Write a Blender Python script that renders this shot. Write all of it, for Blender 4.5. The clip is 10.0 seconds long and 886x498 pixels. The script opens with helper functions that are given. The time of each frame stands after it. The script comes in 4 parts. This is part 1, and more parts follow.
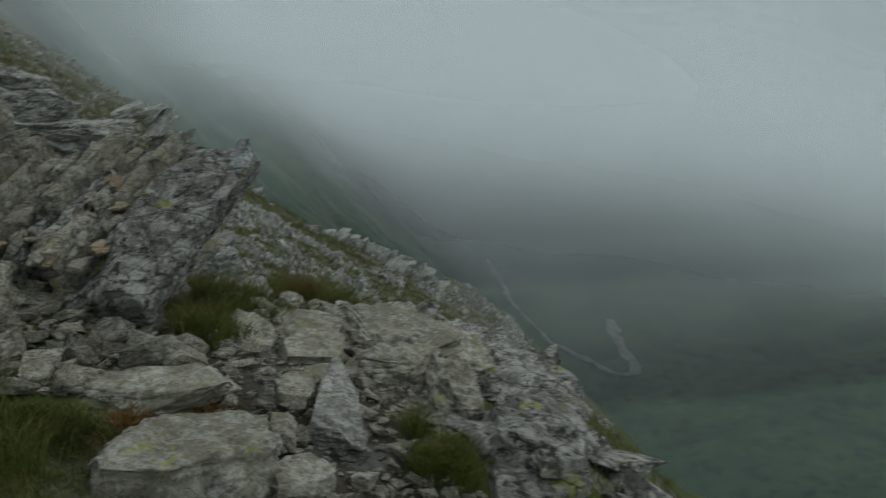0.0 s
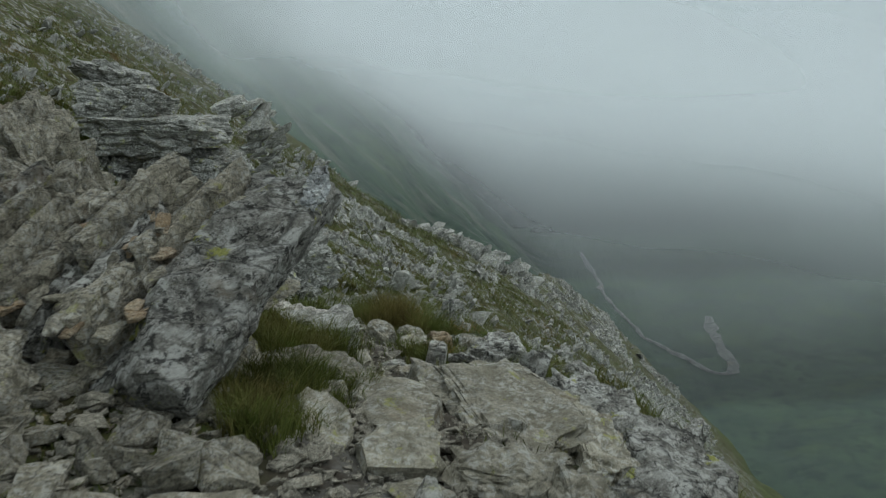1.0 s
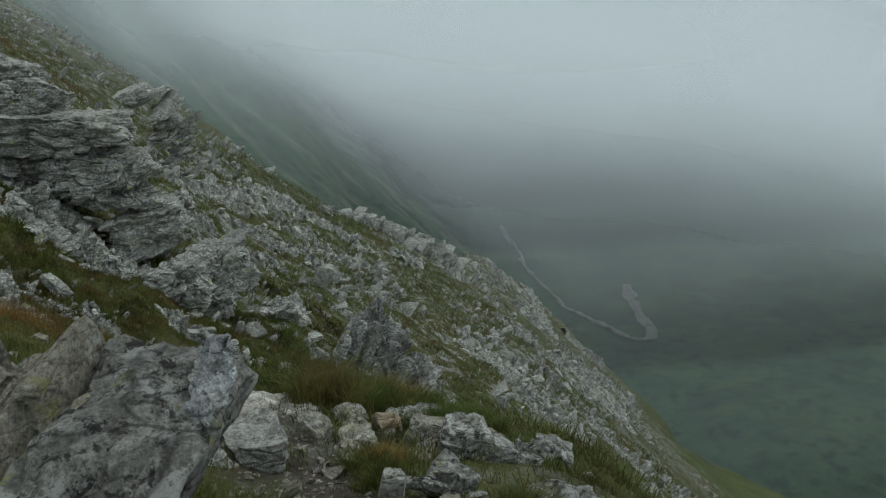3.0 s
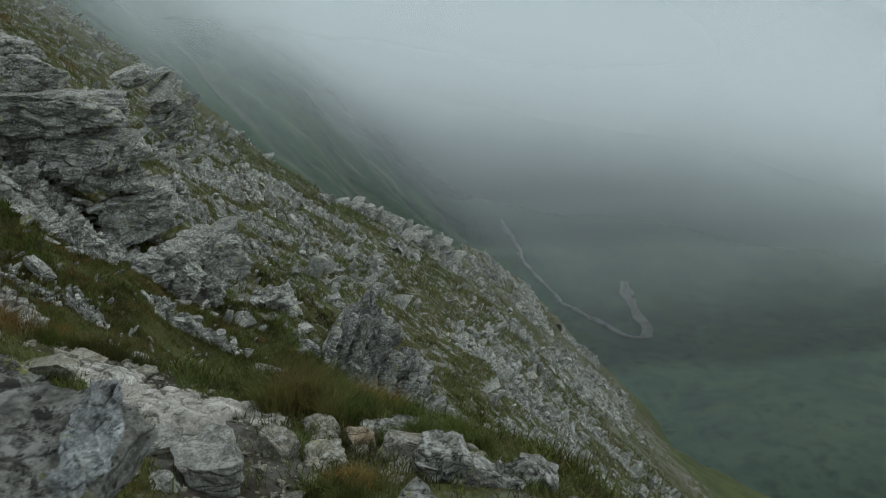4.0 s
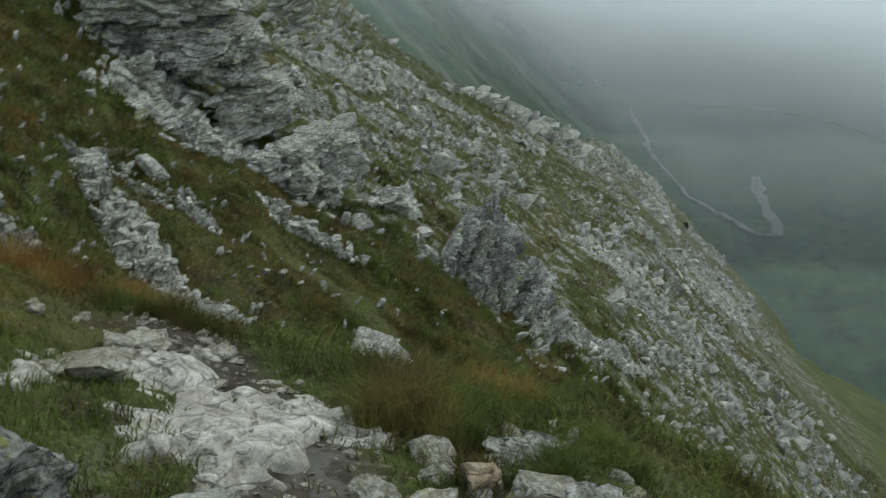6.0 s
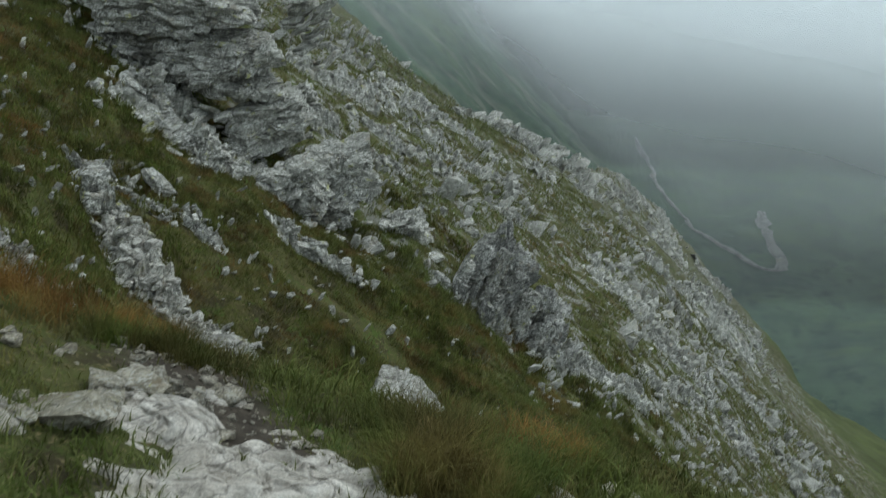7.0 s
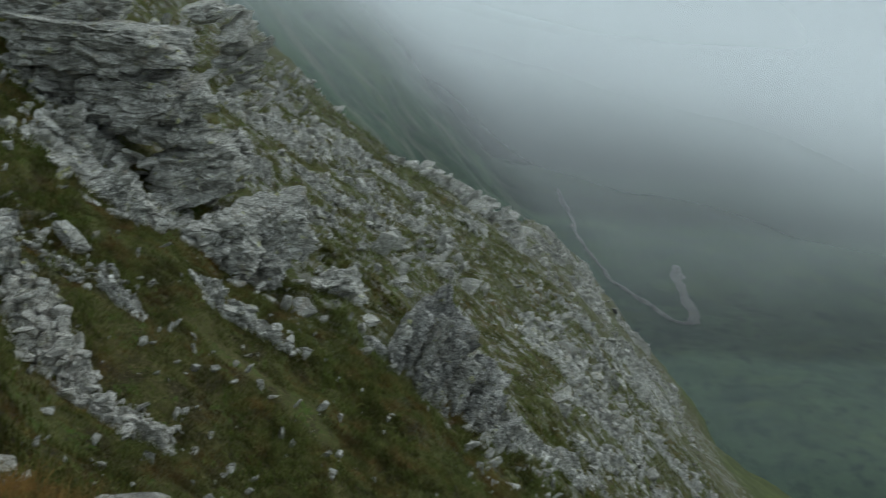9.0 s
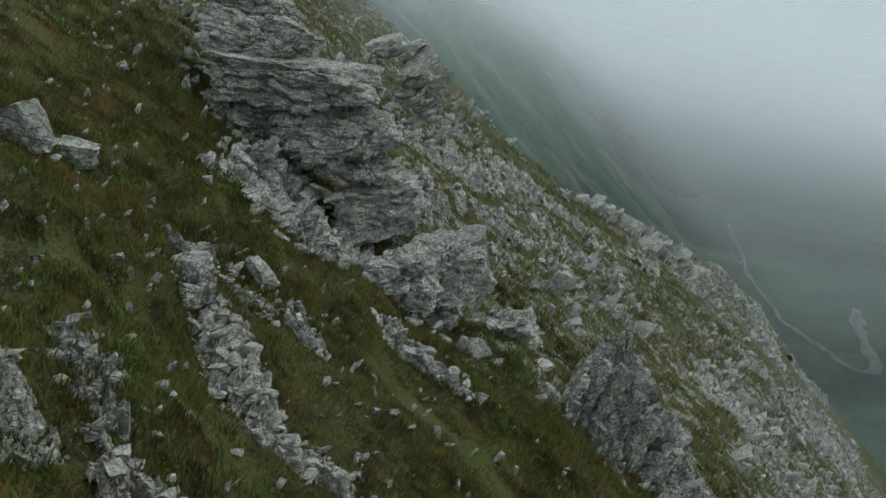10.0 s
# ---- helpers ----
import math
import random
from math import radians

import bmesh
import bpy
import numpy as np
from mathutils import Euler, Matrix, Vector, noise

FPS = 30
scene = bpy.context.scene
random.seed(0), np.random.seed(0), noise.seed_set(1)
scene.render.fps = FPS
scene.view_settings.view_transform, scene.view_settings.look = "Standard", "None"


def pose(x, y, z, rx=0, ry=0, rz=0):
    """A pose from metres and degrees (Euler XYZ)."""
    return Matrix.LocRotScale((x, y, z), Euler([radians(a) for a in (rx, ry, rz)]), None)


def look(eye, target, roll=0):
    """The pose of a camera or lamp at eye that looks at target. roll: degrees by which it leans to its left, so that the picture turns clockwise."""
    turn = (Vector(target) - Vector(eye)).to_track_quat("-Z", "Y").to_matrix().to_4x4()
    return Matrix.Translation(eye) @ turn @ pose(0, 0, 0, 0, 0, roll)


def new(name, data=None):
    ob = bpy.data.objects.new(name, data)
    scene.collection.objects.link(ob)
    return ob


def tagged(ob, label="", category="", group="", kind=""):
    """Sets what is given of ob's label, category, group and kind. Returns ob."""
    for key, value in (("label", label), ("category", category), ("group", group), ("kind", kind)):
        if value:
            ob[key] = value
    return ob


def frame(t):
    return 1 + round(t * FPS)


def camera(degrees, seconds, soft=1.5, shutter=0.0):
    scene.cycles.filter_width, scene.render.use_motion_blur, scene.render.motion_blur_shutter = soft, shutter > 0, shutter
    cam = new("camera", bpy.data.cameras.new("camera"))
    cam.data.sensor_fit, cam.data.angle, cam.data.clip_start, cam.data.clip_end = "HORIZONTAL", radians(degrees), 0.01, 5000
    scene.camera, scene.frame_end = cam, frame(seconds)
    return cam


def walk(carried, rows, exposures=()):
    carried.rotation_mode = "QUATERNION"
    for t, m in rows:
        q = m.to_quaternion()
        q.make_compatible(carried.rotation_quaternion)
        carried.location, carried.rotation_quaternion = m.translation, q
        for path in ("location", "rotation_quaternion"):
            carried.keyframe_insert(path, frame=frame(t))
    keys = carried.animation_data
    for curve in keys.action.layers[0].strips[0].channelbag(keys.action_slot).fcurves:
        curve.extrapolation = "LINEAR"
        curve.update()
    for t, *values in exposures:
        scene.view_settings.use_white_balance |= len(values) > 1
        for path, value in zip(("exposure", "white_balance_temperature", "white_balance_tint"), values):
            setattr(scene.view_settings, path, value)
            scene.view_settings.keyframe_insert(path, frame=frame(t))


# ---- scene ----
cam = camera(52.8, 10.0, soft=1.2, shutter=0.3)
PATH = [
    (0, (-0.240, 1.082, 2.145), (-0.240, 3.653, 1.759), -2.2),
    (0.5, (-0.282, 1.507, 2.200), (-0.569, 4.050, 1.737), -2.6),
    (1, (-0.343, 1.956, 2.258), (-0.615, 4.511, 1.858), -2.2),
    (1.5, (-0.365, 2.361, 2.280), (-0.477, 4.915, 1.807), -3.1),
    (2, (-0.378, 2.831, 2.375), (-0.489, 5.385, 1.895), -2.9),
    (2.5, (-0.484, 3.136, 2.456), (-0.551, 5.689, 1.968), -3.2),
    (3, (-0.586, 3.286, 2.594), (-0.632, 5.842, 2.114), -3.3),
    (3.2, (-0.599, 3.362, 2.596), (-0.608, 5.915, 2.102), -3.5),
    (4.3, (-0.477, 3.892, 2.591), (-0.529, 6.442, 2.077), -0.9),
    (4.5, (-0.486, 4.070, 2.596), (-0.523, 6.613, 2.057), -1.1),
    (5, (-0.521, 4.584, 2.707), (-0.542, 7.138, 2.222), -1.7),
    (5.5, (-0.572, 4.865, 2.687), (-0.482, 7.332, 1.875), 1.9),
    (6, (-0.696, 5.173, 2.709), (-1.088, 7.610, 1.893), -1.3),
    (6.2, (-0.733, 5.234, 2.717), (-1.180, 7.634, 1.819), -0),
    (7.3, (-1.056, 5.997, 2.491), (-1.391, 8.506, 1.899), 0.6),
    (7.5, (-1.062, 6.111, 2.501), (-1.196, 8.659, 2.005), 1.2),
    (8, (-1.221, 6.543, 2.561), (-1.140, 9.097, 2.084), 0.8),
    (8.5, (-1.400, 6.681, 2.661), (-1.349, 9.213, 2.072), 2.6),
    (9, (-1.564, 6.912, 2.687), (-1.750, 9.430, 2.067), 4),
    (9.5, (-1.794, 7.133, 2.785), (-2.367, 9.627, 2.322), 6.2),
    (10, (-2.075, 7.383, 2.839), (-2.725, 9.835, 2.266), 4),
]
EXPOSURES = ((0, -0.37, 6500, 10), (0.5, -0.09, 6488, 10), (1, 0.08, 6475, 10), (1.5, 0.11, 6462, 10), (2, 0.1, 6450, 10), (3, 0, 6433, 10), (4.5, 0, 6408, 10), (5, -0.08, 6400, 10), (5.5, 0.1, 6421, 10), (6.1, 0.5, 6446, 10), (7.4, 0.45, 6250, 10), (8, 0, 6150, 10), (8.6, 0.04, 6200, 10), (9, 0.12, 6300, 10), (9.4, 0.12, 6375, 10), (10, 0.18, 6450, 10))
walk(cam, [(t, look(eye, target, roll)) for t, eye, target, roll in PATH], EXPOSURES)

# ---- sky and light ----
world = bpy.data.worlds.new("overcast_sky")
scene.world = world
world.use_nodes = True
wn, wl = world.node_tree.nodes, world.node_tree.links
wn.clear()
w_out, w_bg = wn.new("ShaderNodeOutputWorld"), wn.new("ShaderNodeBackground")
sky = wn.new("ShaderNodeTexSky")
sky.sky_type, sky.sun_disc = "NISHITA", False
sky.sun_elevation, sky.sun_rotation = radians(52), radians(40)
sky.air_density, sky.dust_density = 1.0, 3.0
SKY_STRENGTH = 0.12
w_cloud = wn.new("ShaderNodeMix")
w_cloud.data_type = "RGBA"
w_cloud.inputs[0].default_value = 0.88
w_cloud.inputs[7].default_value = (5.9, 6.75, 6.9, 1)
wl.new(sky.outputs[0], w_cloud.inputs[6])
wl.new(w_cloud.outputs[2], w_bg.inputs[0])
w_bg.inputs[1].default_value = SKY_STRENGTH
wl.new(w_bg.outputs[0], w_out.inputs[0])

sun_data = bpy.data.lights.new("sun", "SUN")
sun_data.energy, sun_data.angle, sun_data.color = 0.7, radians(40), (0.97, 1.0, 0.95)
sun = new("sun", sun_data)
sun.matrix_world = look((30, 25, 60), (0, 0, 0))


# ---- materials ----
def tree(name):
    m = bpy.data.materials.new(name)
    m.use_nodes = True
    n, l = m.node_tree.nodes, m.node_tree.links
    n.clear()
    out = n.new("ShaderNodeOutputMaterial")
    b = n.new("ShaderNodeBsdfPrincipled")
    l.new(b.outputs[0], out.inputs[0])
    b.inputs["Specular IOR Level"].default_value = 0.25
    return m, n, l, b, out


def tex(n, l, coord, scale, detail=4.0, rough=0.55, dist=0.0, stretch=None):
    t = n.new("ShaderNodeTexNoise")
    t.inputs["Scale"].default_value = scale
    t.inputs["Detail"].default_value = detail
    t.inputs["Roughness"].default_value = rough
    t.inputs["Distortion"].default_value = dist
    if stretch:
        mp = n.new("ShaderNodeMapping")
        mp.inputs["Scale"].default_value = stretch
        l.new(coord, mp.inputs[0])
        coord = mp.outputs[0]
    l.new(coord, t.inputs["Vector"])
    return t.outputs["Fac"]


def ramp(n, l, fac, lo, hi, a=(0, 0, 0), b=(1, 1, 1)):
    r = n.new("ShaderNodeValToRGB")
    r.color_ramp.elements[0].position, r.color_ramp.elements[1].position = lo, hi
    r.color_ramp.elements[0].color, r.color_ramp.elements[1].color = (*a, 1), (*b, 1)
    l.new(fac, r.inputs[0])
    return r.outputs[0]


def mix(n, l, fac, a, b, kind="MIX"):
    x = n.new("ShaderNodeMix")
    x.data_type, x.blend_type = "RGBA", kind
    for sock, v in ((x.inputs[0], fac), (x.inputs[6], a), (x.inputs[7], b)):
        if isinstance(v, (int, float)):
            sock.default_value = v
        elif isinstance(v, tuple):
            sock.default_value = (*v, 1)
        else:
            l.new(v, sock)
    return x.outputs[2]


def bump(n, l, b, height, strength, distance):
    u = n.new("ShaderNodeBump")
    u.inputs["Strength"].default_value, u.inputs["Distance"].default_value = strength, distance
    l.new(height, u.inputs["Height"])
    l.new(u.outputs[0], b.inputs["Normal"])


def rock_material(name, base, pale, dark, lichen=0.5, scale=1.0, island=False, yellow=0.3, bed=None, crack_depth=0.3, spot=0.7, fleck=1.0, depth=0.055, crack_dark=0.0, vary=(0.80, 1.16), blotch=1.0):
    m, n, l, b, out = tree(name)
    geo, info = n.new("ShaderNodeNewGeometry"), n.new("ShaderNodeObjectInfo")
    co = geo.outputs["Position"]
    rnd = geo.outputs["Random Per Island"] if island else info.outputs["Random"]
    big = tex(n, l, co, 1.6 * scale, 5, 0.6)
    med = tex(n, l, co, 9 * scale, 10, 0.75, 0.25)
    fine = tex(n, l, co, 70 * scale, 6, 0.8)
    grain = tex(n, l, co, 12 * scale, 8, 0.7, 0.25, (1.0, 1.0, 1.9))
    col = mix(n, l, ramp(n, l, big, 0.36, 0.62), base, tuple(c * 0.66 for c in base))
    col = mix(n, l, ramp(n, l, med, 0.47, 0.60), col, pale)
    col = mix(n, l, ramp(n, l, fine, 0.36, 0.64), mix(n, l, fleck, col, mix(n, l, 1.0, col, (0.48, 0.47, 0.44), "MULTIPLY")), mix(n, l, fleck, col, mix(n, l, 1.0, col, (1.5, 1.49, 1.45), "MULTIPLY")))
    col = mix(n, l, mix(n, l, 1.0, ramp(n, l, grain, 0.57, 0.66), (0.28,) * 3, "MULTIPLY"), col, dark)
    spots = tex(n, l, co, 30 * scale * blotch, 8, 0.75, 0.2)
    lic = mix(n, l, 1.0, ramp(n, l, spots, 0.50, 0.535), ramp(n, l, tex(n, l, co, 5.5 * scale, 5, 0.65), 0.40, 0.54), "MULTIPLY")
    col = mix(n, l, mix(n, l, 1.0, lic, (lichen,) * 3, "MULTIPLY"), col, (0.60, 0.60, 0.56))
    black = ramp(n, l, tex(n, l, co, 34 * scale * blotch, 7, 0.8, 0.2), 0.545, 0.575)
    col = mix(n, l, mix(n, l, 1.0, black, (spot,) * 3, "MULTIPLY"), col, dark)
    yel = mix(n, l, 1.0, ramp(n, l, tex(n, l, co, 6 * scale, 9, 0.75, 0.3), 0.595, 0.63), (yellow,) * 3, "MULTIPLY")
    col = mix(n, l, yel, col, (0.40, 0.41, 0.10))
    rust = ramp(n, l, tex(n, l, co, 3.1 * scale, 6, 0.7), 0.58, 0.68)
    col = mix(n, l, mix(n, l, 1.0, rust, (0.35,) * 3, "MULTIPLY"), col, (0.26, 0.185, 0.105))
    tone = n.new("ShaderNodeMapRange")
    tone.inputs[3].default_value, tone.inputs[4].default_value = vary
    l.new(rnd, tone.inputs[0])
    col = mix(n, l, 1.0, col, tone.outputs[0], "MULTIPLY")
    b.inputs["Roughness"].default_value = 0.9
    crack = n.new("ShaderNodeTexVoronoi")
    crack.feature = "DISTANCE_TO_EDGE"
    crack.inputs["Scale"].default_value = 3.2 * scale
    mp = n.new("ShaderNodeMapping")
    mp.inputs["Scale"].default_value = (0.7, 1.0, 3.6)
    mp.inputs["Rotation"].default_value = bed or (0.15, 0.2, 0.0)
    wobble = n.new("ShaderNodeVectorMath")
    wobble.operation = "MULTIPLY_ADD"
    noise_v = n.new("ShaderNodeTexNoise")
    noise_v.inputs["Scale"].default_value = 6 * scale
    noise_v.inputs["Detail"].default_value = 5
    l.new(co, noise_v.inputs["Vector"])
    l.new(noise_v.outputs["Color"], wobble.inputs[0])
    wobble.inputs[1].default_value = (0.13 / scale,) * 3
    l.new(co, wobble.inputs[2])
    l.new(wobble.outputs[0], mp.inputs[0])
    l.new(mp.outputs[0], crack.inputs["Vector"])
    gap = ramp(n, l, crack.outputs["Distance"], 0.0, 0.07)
    if crack_dark:
        # cracks darkened in the colour: lodged dirt plus the shade inside them, painted on
        line = ramp(n, l, crack.outputs["Distance"], 0.008, 0.04, (crack_dark,) * 3, (0, 0, 0))
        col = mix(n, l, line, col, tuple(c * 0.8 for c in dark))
    l.new(col, b.inputs["Base Color"])
    relief = mix(n, l, 0.45, mix(n, l, 0.5, grain, med), fine)
    relief = mix(n, l, crack_depth, relief, gap)
    bump(n, l, b, relief, 1.0, depth / scale)
    return m


SCHIST = rock_material("grey_schist", (0.285, 0.28, 0.255), (0.47, 0.465, 0.44), (0.036, 0.035, 0.032), 0.9, 1.0, yellow=0.9, bed=(0.3, -0.6, 0.3), crack_depth=0.16, crack_dark=0.6, spot=0.9, blotch=0.45, depth=0.07)
TAN = rock_material("tan_schist_plates", (0.30, 0.277, 0.220), (0.43, 0.40, 0.33), (0.06, 0.055, 0.045), 0.45, 1.3, yellow=0.4, crack_depth=0.06, crack_dark=0.5)
PALE = rock_material("pale_trail_stone", (0.285, 0.265, 0.205), (0.43, 0.40, 0.325), (0.085, 0.075, 0.055), 0.6, 1.1, yellow=0.6, crack_depth=0.08, crack_dark=0.10, fleck=0.45, spot=0.5, depth=0.035)
OCHRE = rock_material("ochre_stone", (0.35, 0.255, 0.16), (0.42, 0.35, 0.26), (0.16, 0.12, 0.08), 0.2, 1.5, yellow=0.0)
CLIFF = rock_material("cliff_schist", (0.268, 0.27, 0.245), (0.43, 0.43, 0.395), (0.05, 0.049, 0.045), 1.0, 0.6, yellow=0.6, spot=0.45, fleck=0.7, depth=0.045, crack_dark=0.35)
CRAG = rock_material("dark_crag_schist", (0.195, 0.198, 0.187), (0.335, 0.338, 0.322), (0.035, 0.034, 0.03), 0.7, 0.6, yellow=0.3, spot=0.5, fleck=0.7, depth=0.045, crack_dark=0.4)
RIB = rock_material("pale_rib_rock", (0.345, 0.34, 0.312), (0.53, 0.52, 0.487), (0.08, 0.075, 0.065), 0.7, 0.9, yellow=0.3, spot=0.45, crack_dark=0.25)
WHITE = rock_material("white_weathered_rock", (0.58, 0.54, 0.48), (0.78, 0.745, 0.69), (0.13, 0.115, 0.095), 0.3, 1.0, yellow=0.15, spot=0.35, crack_depth=0.2, fleck=0.4, crack_dark=0.5)
QUARTZ = rock_material("quartz_band", (0.45, 0.47, 0.49), (0.66, 0.69, 0.72), (0.12, 0.12, 0.12), 0.7, 1.6, yellow=0.3, spot=0.5)
SCREE = rock_material("slope_stone", (0.212, 0.213, 0.188), (0.315, 0.315, 0.283), (0.06, 0.058, 0.05), 0.6, 0.6, island=True, spot=0.2, fleck=0.4, depth=0.03)
GRIT = rock_material("trail_grit", (0.25, 0.235, 0.195), (0.38, 0.355, 0.30), (0.09, 0.075, 0.055), 0.1, 2.0, island=True, yellow=0.0)


def ground_material():
    m, n, l, b, out = tree("mountain_ground")
    geo = n.new("ShaderNodeNewGeometry")
    co = geo.outputs["Position"]
    sep = n.new("ShaderNodeSeparateXYZ")
    l.new(co, sep.inputs[0])
    big = tex(n, l, co, 0.16, 5, 0.6)
    med = tex(n, l, co, 1.1, 6, 0.65)
    fine = tex(n, l, co, 9, 8, 0.7)
    far = tex(n, l, co, 0.02, 7, 0.62)
    turf = mix(n, l, ramp(n, l, med, 0.36, 0.64), (0.050, 0.058, 0.018), (0.080, 0.072, 0.028))
    turf = mix(n, l, ramp(n, l, big, 0.42, 0.6), turf, (0.062, 0.075, 0.022))
    turf = mix(n, l, ramp(n, l, fine, 0.45, 0.7), turf, (0.05, 0.042, 0.020))
    turf = mix(n, l, ramp(n, l, tex(n, l, co, 1.5, 6, 0.7, 0.5), 0.49, 0.58), turf, (0.036, 0.032, 0.016))
    turf = mix(n, l, ramp(n, l, tex(n, l, co, 0.45, 6, 0.7, 0.6), 0.60, 0.70), turf, (0.085, 0.048, 0.019))
    turf = mix(n, l, ramp(n, l, tex(n, l, co, 3.2, 7, 0.72, 0.4), 0.54, 0.60), turf, (0.050, 0.078, 0.016))
    turf = mix(n, l, ramp(n, l, tex(n, l, co, 26, 5, 0.7), 0.56, 0.62), turf, (0.15, 0.125, 0.065))
    turf = mix(n, l, ramp(n, l, tex(n, l, co, 14, 6, 0.7), 0.57, 0.64), turf, (0.022, 0.020, 0.011))
    soil = mix(n, l, ramp(n, l, fine, 0.42, 0.66), (0.038, 0.032, 0.025), (0.082, 0.070, 0.055))
    # trodden earth along the ridge path
    near = n.new("ShaderNodeAttribute")
    near.attribute_name = "trail"
    col = mix(n, l, near.outputs["Fac"], turf, soil)
    # bare stone showing through the turf on the slope
    stone = n.new("ShaderNodeAttribute")
    stone.attribute_name = "stony"
    bare = mix(n, l, 1.0, ramp(n, l, tex(n, l, co, 2.2, 6, 0.7, 0.5), 0.5, 0.58), stone.outputs["Color"], "MULTIPLY")
    col = mix(n, l, bare, col, mix(n, l, ramp(n, l, fine, 0.35, 0.7), (0.30, 0.30, 0.28), (0.12, 0.12, 0.115)))
    # valley: alpine meadow, dwarf pine, scree gullies
    valley = n.new("ShaderNodeAttribute")
    valley.attribute_name = "valley"
    mead = mix(n, l, ramp(n, l, far, 0.38, 0.62), (0.030, 0.056, 0.038), (0.048, 0.082, 0.046))
    mead = mix(n, l, ramp(n, l, tex(n, l, co, 0.09, 5, 0.65), 0.5, 0.66), mead, (0.023, 0.043, 0.030))
    mead = mix(n, l, mix(n, l, 1.0, ramp(n, l, tex(n, l, co, 0.014, 7, 0.68), 0.54, 0.64), (0.55,) * 3, "MULTIPLY"), mead, (0.060, 0.092, 0.040))
    gully = tex(n, l, co, 0.03, 5, 0.6, 0.4, (0.35, 1.6, 0.35))
    up = n.new("ShaderNodeSeparateXYZ")
    l.new(geo.outputs["Normal"], up.inputs[0])
    steep = ramp(n, l, up.outputs[2], 0.86, 0.95, (1, 1, 1), (0, 0, 0))
    mead = mix(n, l, mix(n, l, 1.0, ramp(n, l, gully, 0.52, 0.66), steep, "MULTIPLY"), mead, (0.11, 0.115, 0.092))
    lush = n.new("ShaderNodeAttribute")
    lush.attribute_name = "meadow"
    col = mix(n, l, lush.outputs["Fac"], col, mix(n, l, ramp(n, l, tex(n, l, co, 0.35, 6, 0.65), 0.4, 0.62), (0.070, 0.088, 0.028), (0.048, 0.056, 0.022)))
    col = mix(n, l, valley.outputs["Fac"], col, mead)
    l.new(col, b.inputs["Base Color"])
    b.inputs["Roughness"].default_value = 0.95
    b.inputs["Specular IOR Level"].default_value = 0.1
    bump(n, l, b, mix(n, l, 0.5, med, fine), 0.8, 0.06)
    return m


GROUND = ground_material()


def grass_material(name, low, high, dry, rusty=0.7):
    m, n, l, b, out = tree(name)
    geo = n.new("ShaderNodeNewGeometry")
    co = geo.outputs["Position"]
    col = mix(n, l, geo.outputs["Random Per Island"], low, high)
    col = mix(n, l, ramp(n, l, tex(n, l, co, 1.6, 4, 0.6), 0.5, 0.66), col, dry)
    shade = ramp(n, l, tex(n, l, co, 1.5, 6, 0.7, 0.5), 0.47, 0.57)
    col = mix(n, l, shade, col, mix(n, l, 1.0, col, (0.50, 0.46, 0.44), "MULTIPLY"))
    rust = ramp(n, l, tex(n, l, co, 0.45, 6, 0.7, 0.6), 0.55, 0.65)
    col = mix(n, l, mix(n, l, 1.0, rust, (rusty,) * 3, "MULTIPLY"), col, (0.21, 0.105, 0.030))
    moss = ramp(n, l, tex(n, l, co, 2.6, 7, 0.72, 0.4), 0.56, 0.63)
    col = mix(n, l, mix(n, l, 1.0, moss, (0.6,) * 3, "MULTIPLY"), col, (0.085, 0.135, 0.022))
    straw = ramp(n, l, tex(n, l, co, 7.0, 6, 0.7), 0.57, 0.66)
    col = mix(n, l, mix(n, l, 1.0, straw, (0.6,) * 3, "MULTIPLY"), col, (0.25, 0.19, 0.085))
    l.new(col, b.inputs["Base Color"])
    b.inputs["Roughness"].default_value = 0.75
    b.inputs["Specular IOR Level"].default_value = 0.15
    tr = n.new("ShaderNodeBsdfTranslucent")
    l.new(col, tr.inputs[0])
    ms = n.new("ShaderNodeMixShader")
    ms.inputs[0].default_value = 0.3
    l.new(b.outputs[0], ms.inputs[1])
    l.new(tr.outputs[0], ms.inputs[2])
    l.new(ms.outputs[0], out.inputs[0])
    return m


TURF = grass_material("alpine_grass", (0.085, 0.108, 0.030), (0.155, 0.178, 0.056), (0.150, 0.138, 0.055), 0.5)
TUSSOCK = grass_material("tussock_grass", (0.060, 0.082, 0.018), (0.145, 0.165, 0.042), (0.15, 0.125, 0.042), 0.15)
RUSTY = grass_material("rusty_grass", (0.19, 0.095, 0.028), (0.34, 0.20, 0.06), (0.20, 0.16, 0.05))
FRESH = grass_material("fresh_grass", (0.052, 0.088, 0.020), (0.140, 0.180, 0.045), (0.18, 0.15, 0.05), 0.1)
HEATH = grass_material("hollow_heath", (0.062, 0.080, 0.020), (0.150, 0.155, 0.046), (0.19, 0.125, 0.05))


